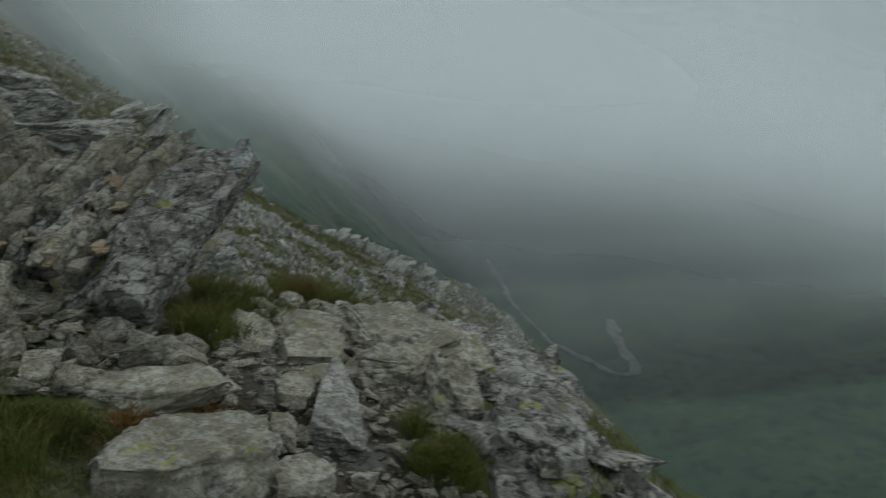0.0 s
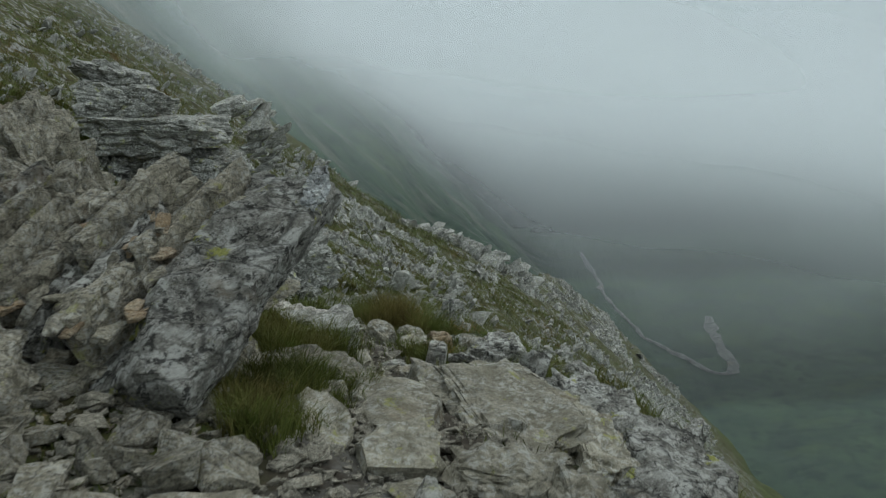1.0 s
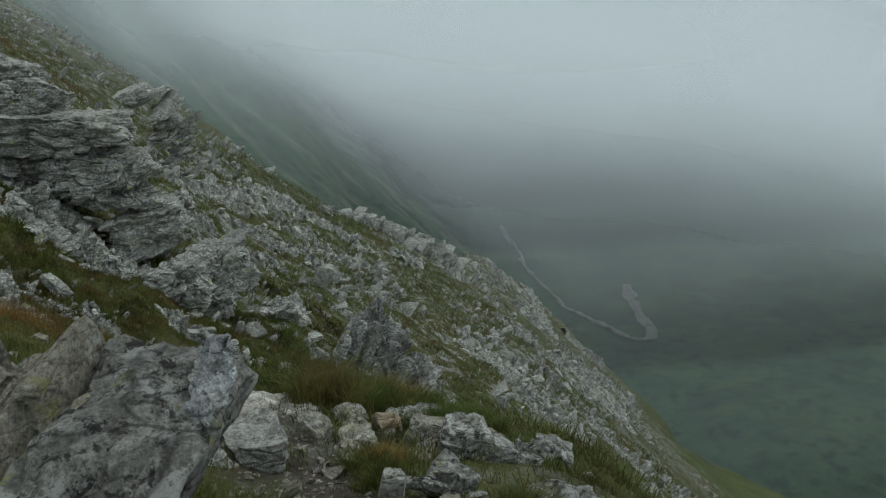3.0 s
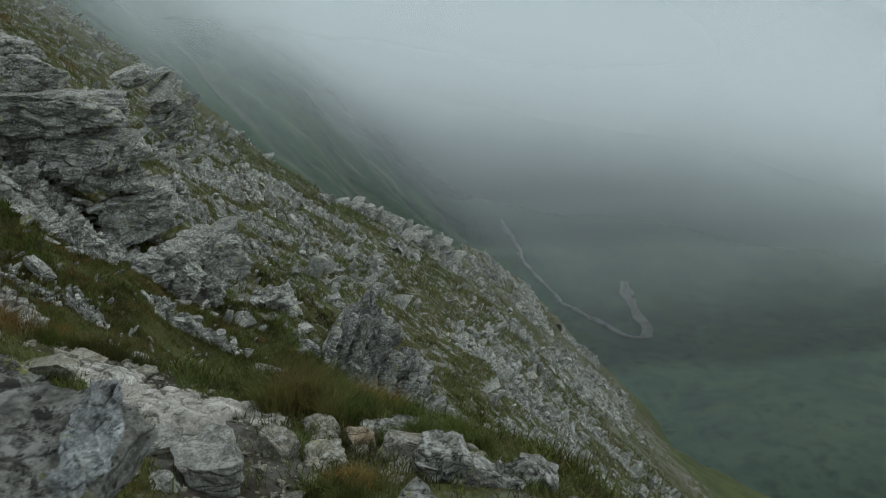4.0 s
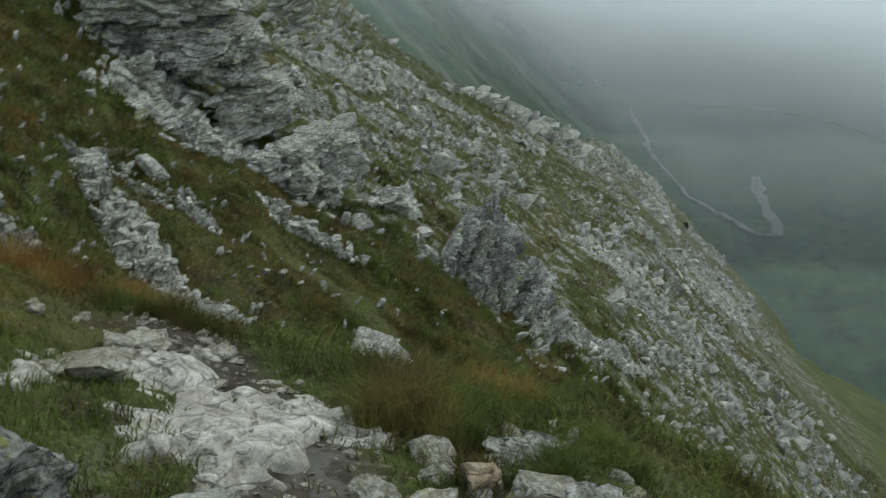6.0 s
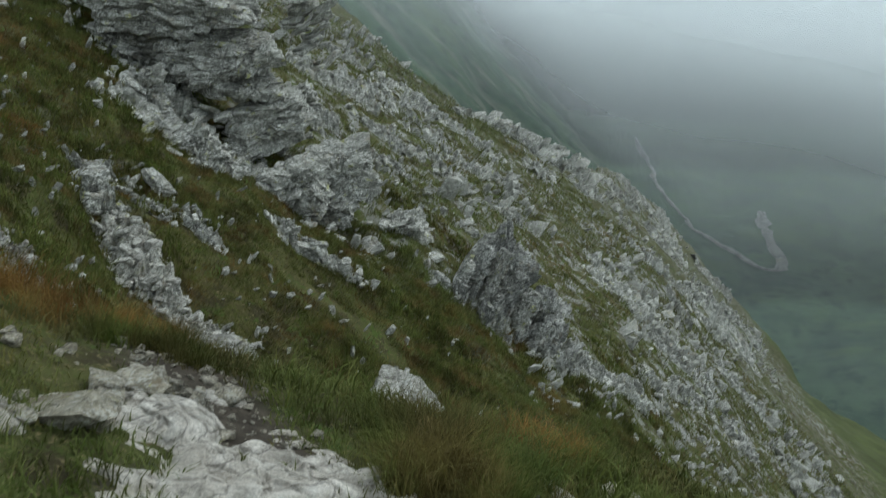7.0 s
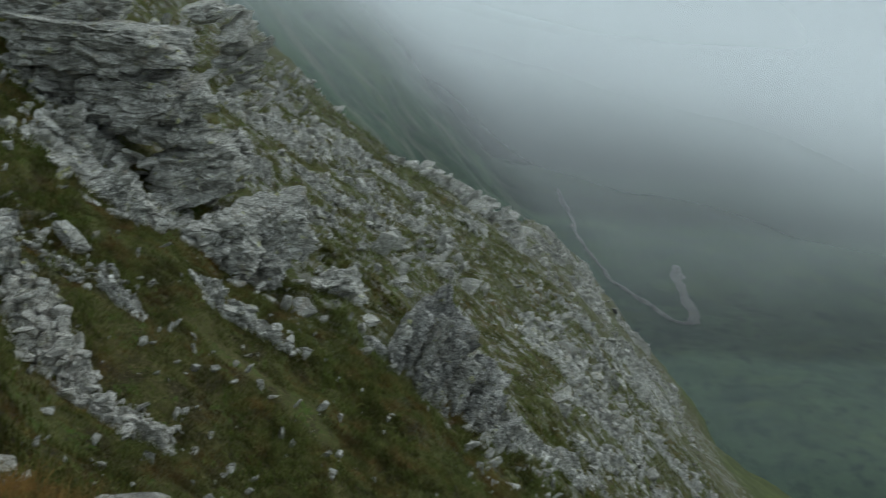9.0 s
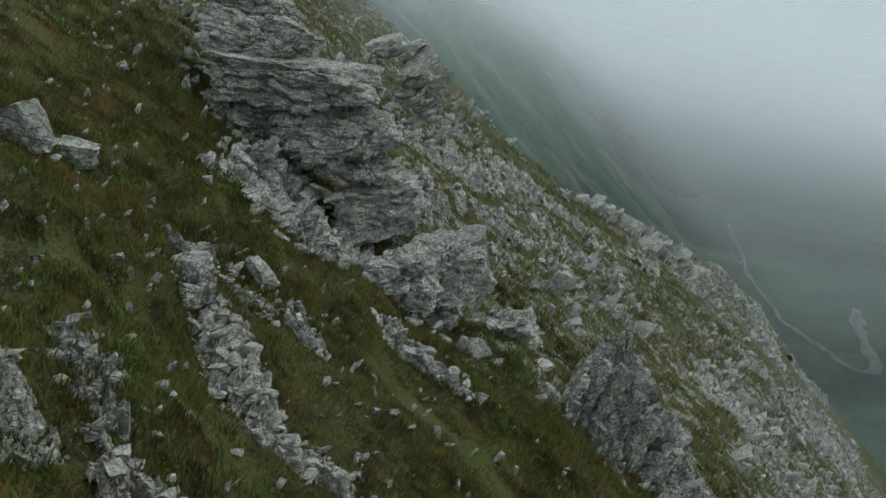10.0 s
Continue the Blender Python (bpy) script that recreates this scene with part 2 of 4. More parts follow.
def mist_material(name, thin, thick, crown, z_low, z_high, z_top, scale, x_left, x_right, far_side, tilt=0.0):
    """Cloud droplets as a thin veil: part of the light passes, the rest is scattered both ways."""
    m = bpy.data.materials.new(name)
    m.use_nodes = True
    n, l = m.node_tree.nodes, m.node_tree.links
    n.clear()
    out = n.new("ShaderNodeOutputMaterial")
    geo = n.new("ShaderNodeNewGeometry")
    co = geo.outputs["Position"]
    sep = n.new("ShaderNodeSeparateXYZ")
    l.new(co, sep.inputs[0])
    wob = tex(n, l, co, scale, 3, 0.45, 0.3)
    shift = n.new("ShaderNodeMath")
    shift.operation = "MULTIPLY_ADD"
    l.new(wob, shift.inputs[0])
    half = (z_high - z_low) * 0.45
    shift.inputs[1].default_value = half * 2
    lean = n.new("ShaderNodeMath")
    lean.operation = "MULTIPLY_ADD"
    lean.inputs[1].default_value = tilt
    l.new(sep.outputs[0], lean.inputs[0])
    l.new(sep.outputs[2], lean.inputs[2])
    l.new(lean.outputs[0], shift.inputs[2])
    steps = []
    for low, high, a, b in ((z_low, z_high, thin, thick), (z_high, z_top, 0.0, thick - crown)):
        rng = n.new("ShaderNodeMapRange")
        rng.interpolation_type = "SMOOTHSTEP"
        for i, v in ((1, low + half), (2, high + half), (3, a), (4, b)):
            rng.inputs[i].default_value = v
        l.new(shift.outputs[0], rng.inputs[0])
        steps.append(rng.outputs[0])
    body = n.new("ShaderNodeMath")
    body.operation = "SUBTRACT"
    l.new(steps[0], body.inputs[0])
    l.new(steps[1], body.inputs[1])
    side = n.new("ShaderNodeMapRange")
    side.interpolation_type = "SMOOTHSTEP"
    for i, v in ((1, x_left), (2, x_right), (3, 1.0), (4, far_side)):
        side.inputs[i].default_value = v
    l.new(sep.outputs[0], side.inputs[0])
    cover = n.new("ShaderNodeMath")
    cover.operation = "MULTIPLY"
    l.new(body.outputs[0], cover.inputs[0])
    l.new(side.outputs[0], cover.inputs[1])
    lift = n.new("ShaderNodeAttribute")
    lift.attribute_name = "lift"
    over = n.new("ShaderNodeMath")
    over.operation = "MULTIPLY"
    l.new(cover.outputs[0], over.inputs[0])
    l.new(lift.outputs["Fac"], over.inputs[1])
    cover = over
    d, t, p = n.new("ShaderNodeBsdfDiffuse"), n.new("ShaderNodeBsdfTranslucent"), n.new("ShaderNodeBsdfTransparent")
    d.inputs[0].default_value = t.inputs[0].default_value = (0.93, 0.975, 0.995, 1)
    both, veil = n.new("ShaderNodeMixShader"), n.new("ShaderNodeMixShader")
    both.inputs[0].default_value = 0.15
    l.new(d.outputs[0], both.inputs[1])
    l.new(t.outputs[0], both.inputs[2])
    l.new(cover.outputs[0], veil.inputs[0])
    l.new(p.outputs[0], veil.inputs[1])
    l.new(both.outputs[0], veil.inputs[2])
    l.new(veil.outputs[0], out.inputs[0])
    return m


# ---- shape of the mountain ----
def softplus(a, w):
    return np.logaddexp(0, np.asarray(a, float) / w) * w


def hashed(i, j, k):
    h = (i.astype(np.int64) * 374761393 + j.astype(np.int64) * 668265263 + k.astype(np.int64) * 2147483647 + 974711) & 0xFFFFFFFF
    h = ((h ^ (h >> 13)) * 1274126177) & 0xFFFFFFFF
    h = ((h ^ (h >> 16)) * 2246822519) & 0xFFFFFFFF
    return ((h ^ (h >> 15)) & 0xFFFFFF) / float(0xFFFFFF)


def value_noise(p):
    """Smooth noise, -1 to 1, at points p (n, 3)."""
    i = np.floor(p)
    f = p - i
    f = f * f * (3 - 2 * f)
    i = i.astype(np.int64)
    total = np.zeros(len(p))
    for a in (0, 1):
        for b in (0, 1):
            for c in (0, 1):
                w = np.where(a, f[:, 0], 1 - f[:, 0]) * np.where(b, f[:, 1], 1 - f[:, 1]) * np.where(c, f[:, 2], 1 - f[:, 2])
                total += w * hashed(i[:, 0] + a, i[:, 1] + b, i[:, 2] + c)
    return total * 2 - 1


def fbm(p, octaves=4, gain=0.5):
    total, amp = np.zeros(len(p)), 1.0
    for o in range(octaves):
        total += amp * value_noise(p * 2.0 ** o + 17.3 * o)
        amp *= gain
    return total


def flat_noise(x, y, scale, octaves=4, gain=0.5, seed=0.0):
    return fbm(np.stack([x * scale, y * scale, np.full_like(x, seed)], 1), octaves, gain)


def smooth_max(a, b, w):
    return b + softplus(a - b, w)


CREST_X = (-78, -22, -13, -8.2, -5.6, -2.5, 2.2, 10.4, 18, 31, 52)
CREST_Y = (98, 74, 62, 58, 66, 73, 107, 135, 133, 146, 162)


def face(x, y):
    """The rocky flank across the hollow."""
    z = -0.68 * x - 0.1036 * y - 4.52 - 0.42 * softplus(x - 0.65, 1.3)
    z = z + 0.7 * np.exp(-((x + 8) / 2.2) ** 2 - ((y - 13.6) / 2.2) ** 2)
    z = z - 1.3 * softplus(y - np.interp(x, CREST_X, CREST_Y) - 2.2 + 0.25 * softplus(x - 3, 2.0), 1.2)
    z = z - 1.0 * softplus(x - 29.5, 1.0)
    shoulder = -33 - 0.5 * (x - 18) - 0.15 * (y - 75) - 1.2 * softplus(y - 103, 2.0) - 1.0 * softplus(x - 47, 2.0)
    return smooth_max(z, shoulder, 0.8)


def knoll(x, y):
    """The knoll that the path crosses."""
    z = 1.27 - 0.24 * (np.sqrt((y - 4.42) ** 2 + 0.5) - 0.71)
    z = z - 0.22 * (x + 0.91) + 0.3 * softplus(-x - 2.86, 0.4)
    z = z - 1.15 * softplus(x - 0.46, 0.32)
    z = z - 0.09 * np.exp(-((x + 1.3) / 0.55) ** 2 - ((y - 7.0) / 1.1) ** 2)
    return z - 1.05 * softplus(y - 11.3 + 0.7 * softplus(-x - 2.2, 0.4), 0.5)


def flank_foot(y):
    """Where the flank beyond the spur meets the valley floor."""
    return np.interp(y, (300, 640, 731, 800, 913, 1110, 1700), (135, 124, 112, 88, 58, 30, -40))


def vale(x, y):
    """Valley floor and the flanks on both of its sides."""
    z = -243 + 0.055 * (y - 732 - softplus(y - 1300, 120))
    wall = 0.6 * (softplus(y - 1900, 90) - softplus(y - 2900, 120))
    right = 0.5 * (softplus(x - 400 - 0.1 * y, 60) - softplus(x - 2600 - 0.1 * y, 90))
    left = 0.95 * softplus(flank_foot(y) - x, 16)
    left = left - softplus(left - 760, 60)
    return z + smooth_max(smooth_max(wall, right, 30.0), left, 10.0)


def ground_z(x, y):
    x, y = np.asarray(x, float), np.asarray(y, float)
    big = smooth_max(face(x, y), vale(x, y), 4.0)
    return smooth_max(knoll(x, y), big, 0.35)


def rough_ground_z(x, y):
    x, y = np.asarray(x, float).ravel(), np.asarray(y, float).ravel()
    z = ground_z(x, y)
    on_knoll = np.clip((knoll(x, y) - face(x, y)) / 0.8, 0, 1)
    dist = np.hypot(x, y)
    z = z + 0.07 * flat_noise(x, y, 1.7, 4, 0.5) * (0.4 + 0.6 * (1 - on_knoll))
    z = z + (1 - on_knoll) * (0.30 * flat_noise(x, y, 0.42, 4, 0.5, 3.0) + 0.14 * flat_noise(x, y, 1.3, 2, 0.5, 4.0))
    z = z + np.clip((dist - 60) / 200, 0, 1) * (3.0 * flat_noise(x, y, 0.02, 5, 0.5, 5.0) + 9 * flat_noise(x, y, 0.004, 3, 0.5, 9.0))
    # spurs and gullies down the flank beyond the spur
    flank = np.clip((flank_foot(y) - x) / 90, 0, 1) * np.clip((y - 250) / 150, 0, 1)
    z = z + flank * (22 * flat_noise(x * 0.22, y + 0.25 * x, 0.011, 4, 0.55, 13.0) + 5 * flat_noise(x, y, 0.03, 3, 0.5, 14.0))
    return z


def z_at(x, y):
    return float(rough_ground_z([x], [y])[0])


# ---- mesh helpers ----
def mesh_from(name, verts, faces, smooth=False):
    me = bpy.data.meshes.new(name)
    verts, faces = np.asarray(verts, np.float32), np.asarray(faces, np.int32)
    me.vertices.add(len(verts))
    me.vertices.foreach_set("co", verts.ravel())
    k = faces.shape[1]
    me.loops.add(faces.size)
    me.loops.foreach_set("vertex_index", faces.ravel())
    me.polygons.add(len(faces))
    me.polygons.foreach_set("loop_start", np.arange(0, faces.size, k, dtype=np.int32))
    me.polygons.foreach_set("use_smooth", np.full(len(faces), smooth))
    me.update(calc_edges=True)
    return me


def ico(level):
    bm = bmesh.new()
    bmesh.ops.create_icosphere(bm, subdivisions=level, radius=1)
    v = np.array([p.co[:] for p in bm.verts])
    f = np.array([[q.index for q in p.verts] for p in bm.faces])
    bm.free()
    return v, f


ICO = {k: ico(k) for k in (1, 2, 3, 4, 5, 6)}


def rock_points(rng, level, dims, cuts=11, layer=0.0, step=0.10, rough=0.05, grain=2.2):
    """A broken block of schist: flat cuts, bedding ledges, worn edges."""
    v, f = ICO[level]
    v = v.copy() * 1.5
    for n in [(1, 0, 0), (-1, 0, 0), (0, 1, 0), (0, -1, 0), (0, 0, 1), (0, 0, -1)]:
        n = np.array(n, float) + rng.normal(0, 0.17, 3)
        n /= np.linalg.norm(n)
        v -= np.outer(np.clip(v @ n - rng.uniform(0.62, 0.85), 0, None), n)
    for _ in range(cuts):
        n = rng.normal(0, 1, 3) * (1, 1, 0.7)
        n /= np.linalg.norm(n)
        v -= np.outer(np.clip(v @ n - rng.uniform(0.68, 0.98), 0, None), n)
    v = v / np.abs(v).max(0)
    off = rng.uniform(-50, 50, 3)
    if layer:
        bed = (v[:, 2] * dims[2] / 2 + 0.9 * layer * fbm(v * 1.3 + off, 2)) / layer
        i = np.floor(bed)
        j = np.floor(np.arctan2(v[:, 1], v[:, 0]) * 2.4 + 1.5 * value_noise(v * 2.2 + off) + 0.7 * i)
        ledge = hashed(i, i * 0 + int(off[0] * 10), i * 0) * 0.35 + hashed(i, j, j * 0 + 5) * 0.9
        seam = np.clip(1 - np.minimum(bed - i, 1 - bed + i) * 9, 0, 1)
        v[:, :2] *= (1 - step * ledge - step * 0.3 * seam)[:, None]
    r = rough * fbm(v * grain + off, 5, 0.6)
    u = v / (np.linalg.norm(v, axis=1)[:, None] + 1e-6)
    v = v + u * r[:, None]
    return v * (np.array(dims) / 2), f


def slab_points(rng, level, dims, round_=0.18, rough=0.04, grain=3.0):
    """A squared block with worn edges and uneven faces."""
    v, f = ICO[level]
    box = v / np.abs(v).max(1)[:, None]
    v = box * (1 - round_) + v * round_
    v = v / np.abs(v).max(0)
    for _ in range(4):
        n = rng.normal(0, 1, 3)
        n /= np.linalg.norm(n)
        v = v - np.outer(np.clip(v @ n - rng.uniform(1.05, 1.3), 0, None), n)
    off = rng.uniform(-50, 50, 3)
    size = np.array(dims) / 2
    p = v * size
    soft = rough * min(dims) * np.stack([fbm(p / min(dims) * grain * 0.5 + off + 9 * k, 5, 0.6) for k in range(3)], 1)
    return p + soft, f


def cells(p, seed):
    """Nearest and next cell of a jittered grid of unit size: distances, the cell's number, and the way from its middle."""
    base = np.floor(p).astype(np.int64)
    near, nxt = np.full(len(p), 9.0), np.full(len(p), 9.0)
    number, way = np.zeros(len(p)), np.zeros((len(p), 3))
    for a in (-1, 0, 1):
        for b in (-1, 0, 1):
            for c in (-1, 0, 1):
                g = base + (a, b, c)
                h = [hashed(g[:, 0] + seed, g[:, 1] + 31 * k, g[:, 2]) for k in range(3)]
                off = p - g - np.stack(h, 1)
                dist = np.linalg.norm(off, axis=1)
                closer = dist < near
                nxt = np.where(closer, near, np.minimum(nxt, dist))
                number, way = np.where(closer, hashed(g[:, 0], g[:, 1] + seed, g[:, 2] + 97), number), np.where(closer[:, None], off, way)
                near = np.where(closer, dist, near)
    return near, nxt, number, way


def joints(rng, v, size, flat=0.5):
    """How far each point of a rock's surface stands out, broken into blocks that lie flat along the bedding (z), with open cracks."""
    lift = np.zeros(len(v))
    for scale, share in ((1.0, 1.0), (0.42, 0.42)):
        q = size * scale
        warp = np.stack([fbm(v / size * 0.9 + 7.7 * k, 3) for k in range(3)], 1)
        p = v / np.array((1.35 * q, 1.1 * q, flat * q)) + 0.22 * warp + rng.uniform(-20, 20, 3)
        near, nxt, number, way = cells(p, int(rng.integers(1000)))
        tilt = np.stack([np.sin(number * 91.7), np.sin(number * 53.3), np.sin(number * 177.1)], 1)
        lift += share * ((number - 0.5) * 2 + 0.9 * (way * tilt).sum(1) - 1.5 * np.clip(1 - (nxt - near) / 0.16, 0, 1))
    return lift


def fractured(rng, v, size, amp, flat=0.5):
    u = v / (np.linalg.norm(v, axis=1)[:, None] + 1e-6)
    return v + u * (amp * size / 0.5 * joints(rng, v, size, flat))[:, None]


def chip_points(rng, count=13):
    """A sharp-edged chip: the hull of a few points in a box."""
    bm = bmesh.new()
    for _ in range(count):
        p = rng.uniform(-1, 1, 3)
        p /= max(abs(p)) ** 0.8
        bm.verts.new(p * 0.5)
    bmesh.ops.convex_hull(bm, input=bm.verts)
    bmesh.ops.delete(bm, geom=[q for q in bm.verts if not q.link_faces], context="VERTS")
    bmesh.ops.triangulate(bm, faces=bm.faces)
    bm.verts.index_update()
    v = np.array([q.co[:] for q in bm.verts])
    f = np.array([[q.index for q in p.verts] for p in bm.faces])
    bm.free()
    return v, f


def turned(v, rx=0, ry=0, rz=0):
    m = np.array(Euler([radians(a) for a in (rx, ry, rz)]).to_matrix())
    return v @ m.T


def part(name, mesh, material, parent=None, label="", m=None):
    if not mesh.materials:
        mesh.materials.append(material)
    ob = new(name, mesh)
    if mesh.materials[0] != material:
        ob.material_slots[0].link = "OBJECT"
        ob.material_slots[0].material = material
    if parent:
        ob.parent = parent
    if m is not None:
        ob.matrix_basis = m
    if label:
        ob["label"] = label
    return ob


class Heap:
    """Gathers many small pieces into one mesh."""

    def __init__(self):
        self.v, self.f, self.n = [], [], 0

    def add(self, v, f):
        self.v.append(v)
        self.f.append(f + self.n)
        self.n += len(v)

    def mesh(self, name, smooth=False):
        return mesh_from(name, np.concatenate(self.v), np.concatenate(self.f), smooth)


# ---- the ground, one sheet out to the far side of the valley ----
def graded(lo, hi, centre, a, b):
    out = []
    for sign, end in ((-1, centre - lo), (1, hi - centre)):
        d, row = 0.0, []
        while d < end:
            d += a + b * d
            row.append(centre + sign * d)
        out.append(row)
    return np.array(out[0][::-1] + [centre] + out[1])


gx, gy = graded(-1500, 1800, -1.0, 0.05, 0.019), graded(-60, 3200, 4.0, 0.05, 0.015)
X, Y = np.meshgrid(gx, gy)
Z = rough_ground_z(X, Y)
nx, ny = len(gx), len(gy)
base = (np.arange(ny - 1)[:, None] * nx + np.arange(nx - 1)[None, :]).ravel()
ground_mesh = mesh_from("ground", np.stack([X.ravel(), Y.ravel(), Z], 1), np.stack([base, base + 1, base + nx + 1, base + nx], 1), True)


def sheet_z(x, y):
    """The height of the ground sheet itself, between its grid points."""
    x, y = np.asarray(x, float).ravel(), np.asarray(y, float).ravel()
    zz = Z.reshape(ny, nx)
    i, j = np.clip(np.searchsorted(gx, x) - 1, 0, nx - 2), np.clip(np.searchsorted(gy, y) - 1, 0, ny - 2)
    u, v = (x - gx[i]) / (gx[i + 1] - gx[i]), (y - gy[j]) / (gy[j + 1] - gy[j])
    return (zz[j, i] * (1 - u) + zz[j, i + 1] * u) * (1 - v) + (zz[j + 1, i] * (1 - u) + zz[j + 1, i + 1] * u) * v


def trail_x(y):
    return np.interp(y, (-10, 1, 3.9, 6.5, 8.5, 10.4, 14), (0.4, -0.26, -0.7, -1.1, -1.9, -3.8, -7.8))


def trail_weight(x, y):
    w = 0.42 + 0.12 * flat_noise(x, y, 2.3, 3, 0.5, 2.0)
    return np.clip((w - np.abs(x - trail_x(y))) / 0.22 + 0.5, 0, 1) * np.clip((12.3 - y) / 2, 0, 1)


def stony_weight(x, y):
    k = np.clip((knoll(x, y) - face(x, y)) / 1.5, 0, 1)
    slope = 0.55 + 0.6 * flat_noise(x, y, 0.11, 3, 0.5, 21.0) + 0.25 * flat_noise(x, y, 0.5, 3, 0.5, 22.0)
    slope = slope + 0.3 * np.clip((y - 26) / 10, 0, 1) + 0.35 * np.exp(-((y - 44) / 14) ** 2)
    bowl = np.clip(1.5 - np.hypot((x + 8.5) / 6.5, (y - 15.5) / 7.5), 0, 1)
    return np.clip(slope - 1.1 * bowl - 1.0 * k - np.clip((x - 21) / 8, 0, 0.95), 0, 1)


xs, ys = X.ravel(), Y.ravel()
beyond = np.clip((ys - np.interp(xs, CREST_X, CREST_Y) - 1) / 6 + np.clip((xs - 33) / 4, 0, 9), 0, 1)
green = np.clip((xs - 21 - 5 * flat_noise(xs, ys, 0.12, 4, 0.5, 44.0)) / 5, 0, 1) * (1 - beyond)
for key, val in (("trail", trail_weight(xs, ys)), ("stony", stony_weight(xs, ys)), ("valley", beyond * (np.hypot(xs, ys) > 45)), ("meadow", green)):
    at = ground_mesh.attributes.new(key, "FLOAT", "POINT")
    at.data.foreach_set("value", val.astype(np.float32))
ground = tagged(part("ground", ground_mesh, GROUND), "steep mountain ground of olive turf, trodden earth and valley meadow", "ground", kind="structure")


# ---- mist banks ----
def mist_bank(y, z_bottom, z_top, half, cover, heights, scale, sides=(0, 1, 1)):
    """A slightly billowing slope of cloud across the view, leaning back under the open sky."""
    z_foot = -0.12 * y
    n, rows = 360, 200
    u, w = np.meshgrid(np.linspace(-half, half, n), np.linspace(z_bottom, z_top, rows))
    yy = y + 0.8 * (w - z_foot) + 0.006 * y * flat_noise(u.ravel(), w.ravel(), 3.0 / half, 2).reshape(u.shape)
    b = (np.arange(rows - 1)[:, None] * n + np.arange(n - 1)[None, :]).ravel()
    over = (w.ravel() - rough_ground_z(u.ravel(), yy.ravel())) / ((0.09 if y > 200 else 0.05) * y) - 0.1
    over = np.clip(over, 0, 1)
    quads = np.stack([b, b + 1, b + n + 1, b + n], 1)
    quads = quads[over[quads].max(1) > 0]
    me = mesh_from("mist_bank", np.stack([u.ravel(), yy.ravel(), w.ravel()], 1), quads, True)
    at = me.attributes.new("lift", "FLOAT", "POINT")
    at.data.foreach_set("value", (over * over * (3 - 2 * over)).astype(np.float32))
    ob = part("mist_bank", me, mist_material("mist", *cover, *heights, scale, *sides))
    return tagged(ob, "thin drifting bank of pale grey mountain mist", "mist", kind="structure")


mist_bank(38, -60, 50, 100, (0.01, 0.10, 0.06), (-5, 9, 24), 0.04, (-18, 6, 0.5))
mist_bank(60, -80, 70, 160, (0.012, 0.13, 0.08), (-8, 9, 30), 0.025, (-28, 15, 0.6))
mist_bank(96, -50, 90, 260, (0.0, 0.16, 0.10), (-14, 8, 40), 0.016, (-40, 30, 0.3))
mist_bank(320, -240, 260, 800, (0.015, 0.34, 0.15), (-22, 22, 90), 0.006, (10, 170, 0.6, 0.16))
mist_bank(430, -260, 330, 1000, (0.015, 0.42, 0.2), (-30, 28, 120), 0.005, (-60, 140, 0.6, 0.2))
mist_bank(540, -300, 420, 1200, (0.07, 0.44, 0.15), (-70, 30, 150), 0.004, (-40, 190, 0.9, 0.22))
mist_bank(760, -300, 500, 1700, (0.21, 0.53, 0.1), (-132, 40, 210), 0.003, (-40, 260, 1.0, 0.2))
mist_bank(1080, -320, 700, 2600, (0.2, 0.74, 0.5), (-150, 30, 300), 0.0022, (0, 500, 0.95, 0.14))
mist_bank(1340, -320, 1100, 3000, (0.0, 0.985, 0.9), (-150, -10, 700), 0.002, (0, 700, 0.98, 0.1))


# ---- valley stream ----
def stream(points):
    """A braided gravel bed: x, y and width along it."""
    pts = [Vector(p) for p in points]
    dense = []
    for a, b, c, d in zip([pts[0]] + pts[:-2], pts[:-1], pts[1:], pts[2:] + [pts[-1]]):
        for k in range(14):
            t = k / 14
            dense.append(0.5 * (2 * b + (c - a) * t + (2 * a - 5 * b + 4 * c - d) * t * t + (3 * b - a - 3 * c + d) * t ** 3))
    c3 = np.array([p[:] for p in dense])
    c, width = c3[:, :2], np.clip(c3[:, 2], 1.0, 20)
    side = np.gradient(c, axis=0)[:, ::-1] * (1, -1)
    side /= np.linalg.norm(side, axis=1)[:, None] + 1e-6
    wander = flat_noise(c[:, 0], c[:, 1], 0.07, 3, 0.6, 3.0)
    edges = []
    for sign, seed in ((-1, 1.0), (1, 2.0)):
        ragged = np.clip(1 + 0.7 * flat_noise(c[:, 0], c[:, 1], 0.07, 3, 0.5, seed), 0.35, 1.7)
        edges.append(c + side * (sign * 0.5 * width * ragged + 0.8 * wander)[:, None])
    rows = [edges[0] * (1 - k) + edges[1] * k for k in (0, 0.33, 0.67, 1)]
    v = np.concatenate([np.column_stack([r, rough_ground_z(r[:, 0], r[:, 1]) + (1.2 if i in (0, 3) else 2.0)]) for i, r in enumerate(rows)])
    m = len(c)
    b = np.concatenate([np.arange(m - 1) + i * m for i in range(3)])
    me = mesh_from("stream_bed", v, np.stack([b, b + m, b + m + 1, b + 1], 1), True)
    return tagged(part("stream_bed", me, GRAVEL), "pale gravel bed of a stream winding along the valley floor", "stream", kind="structure")


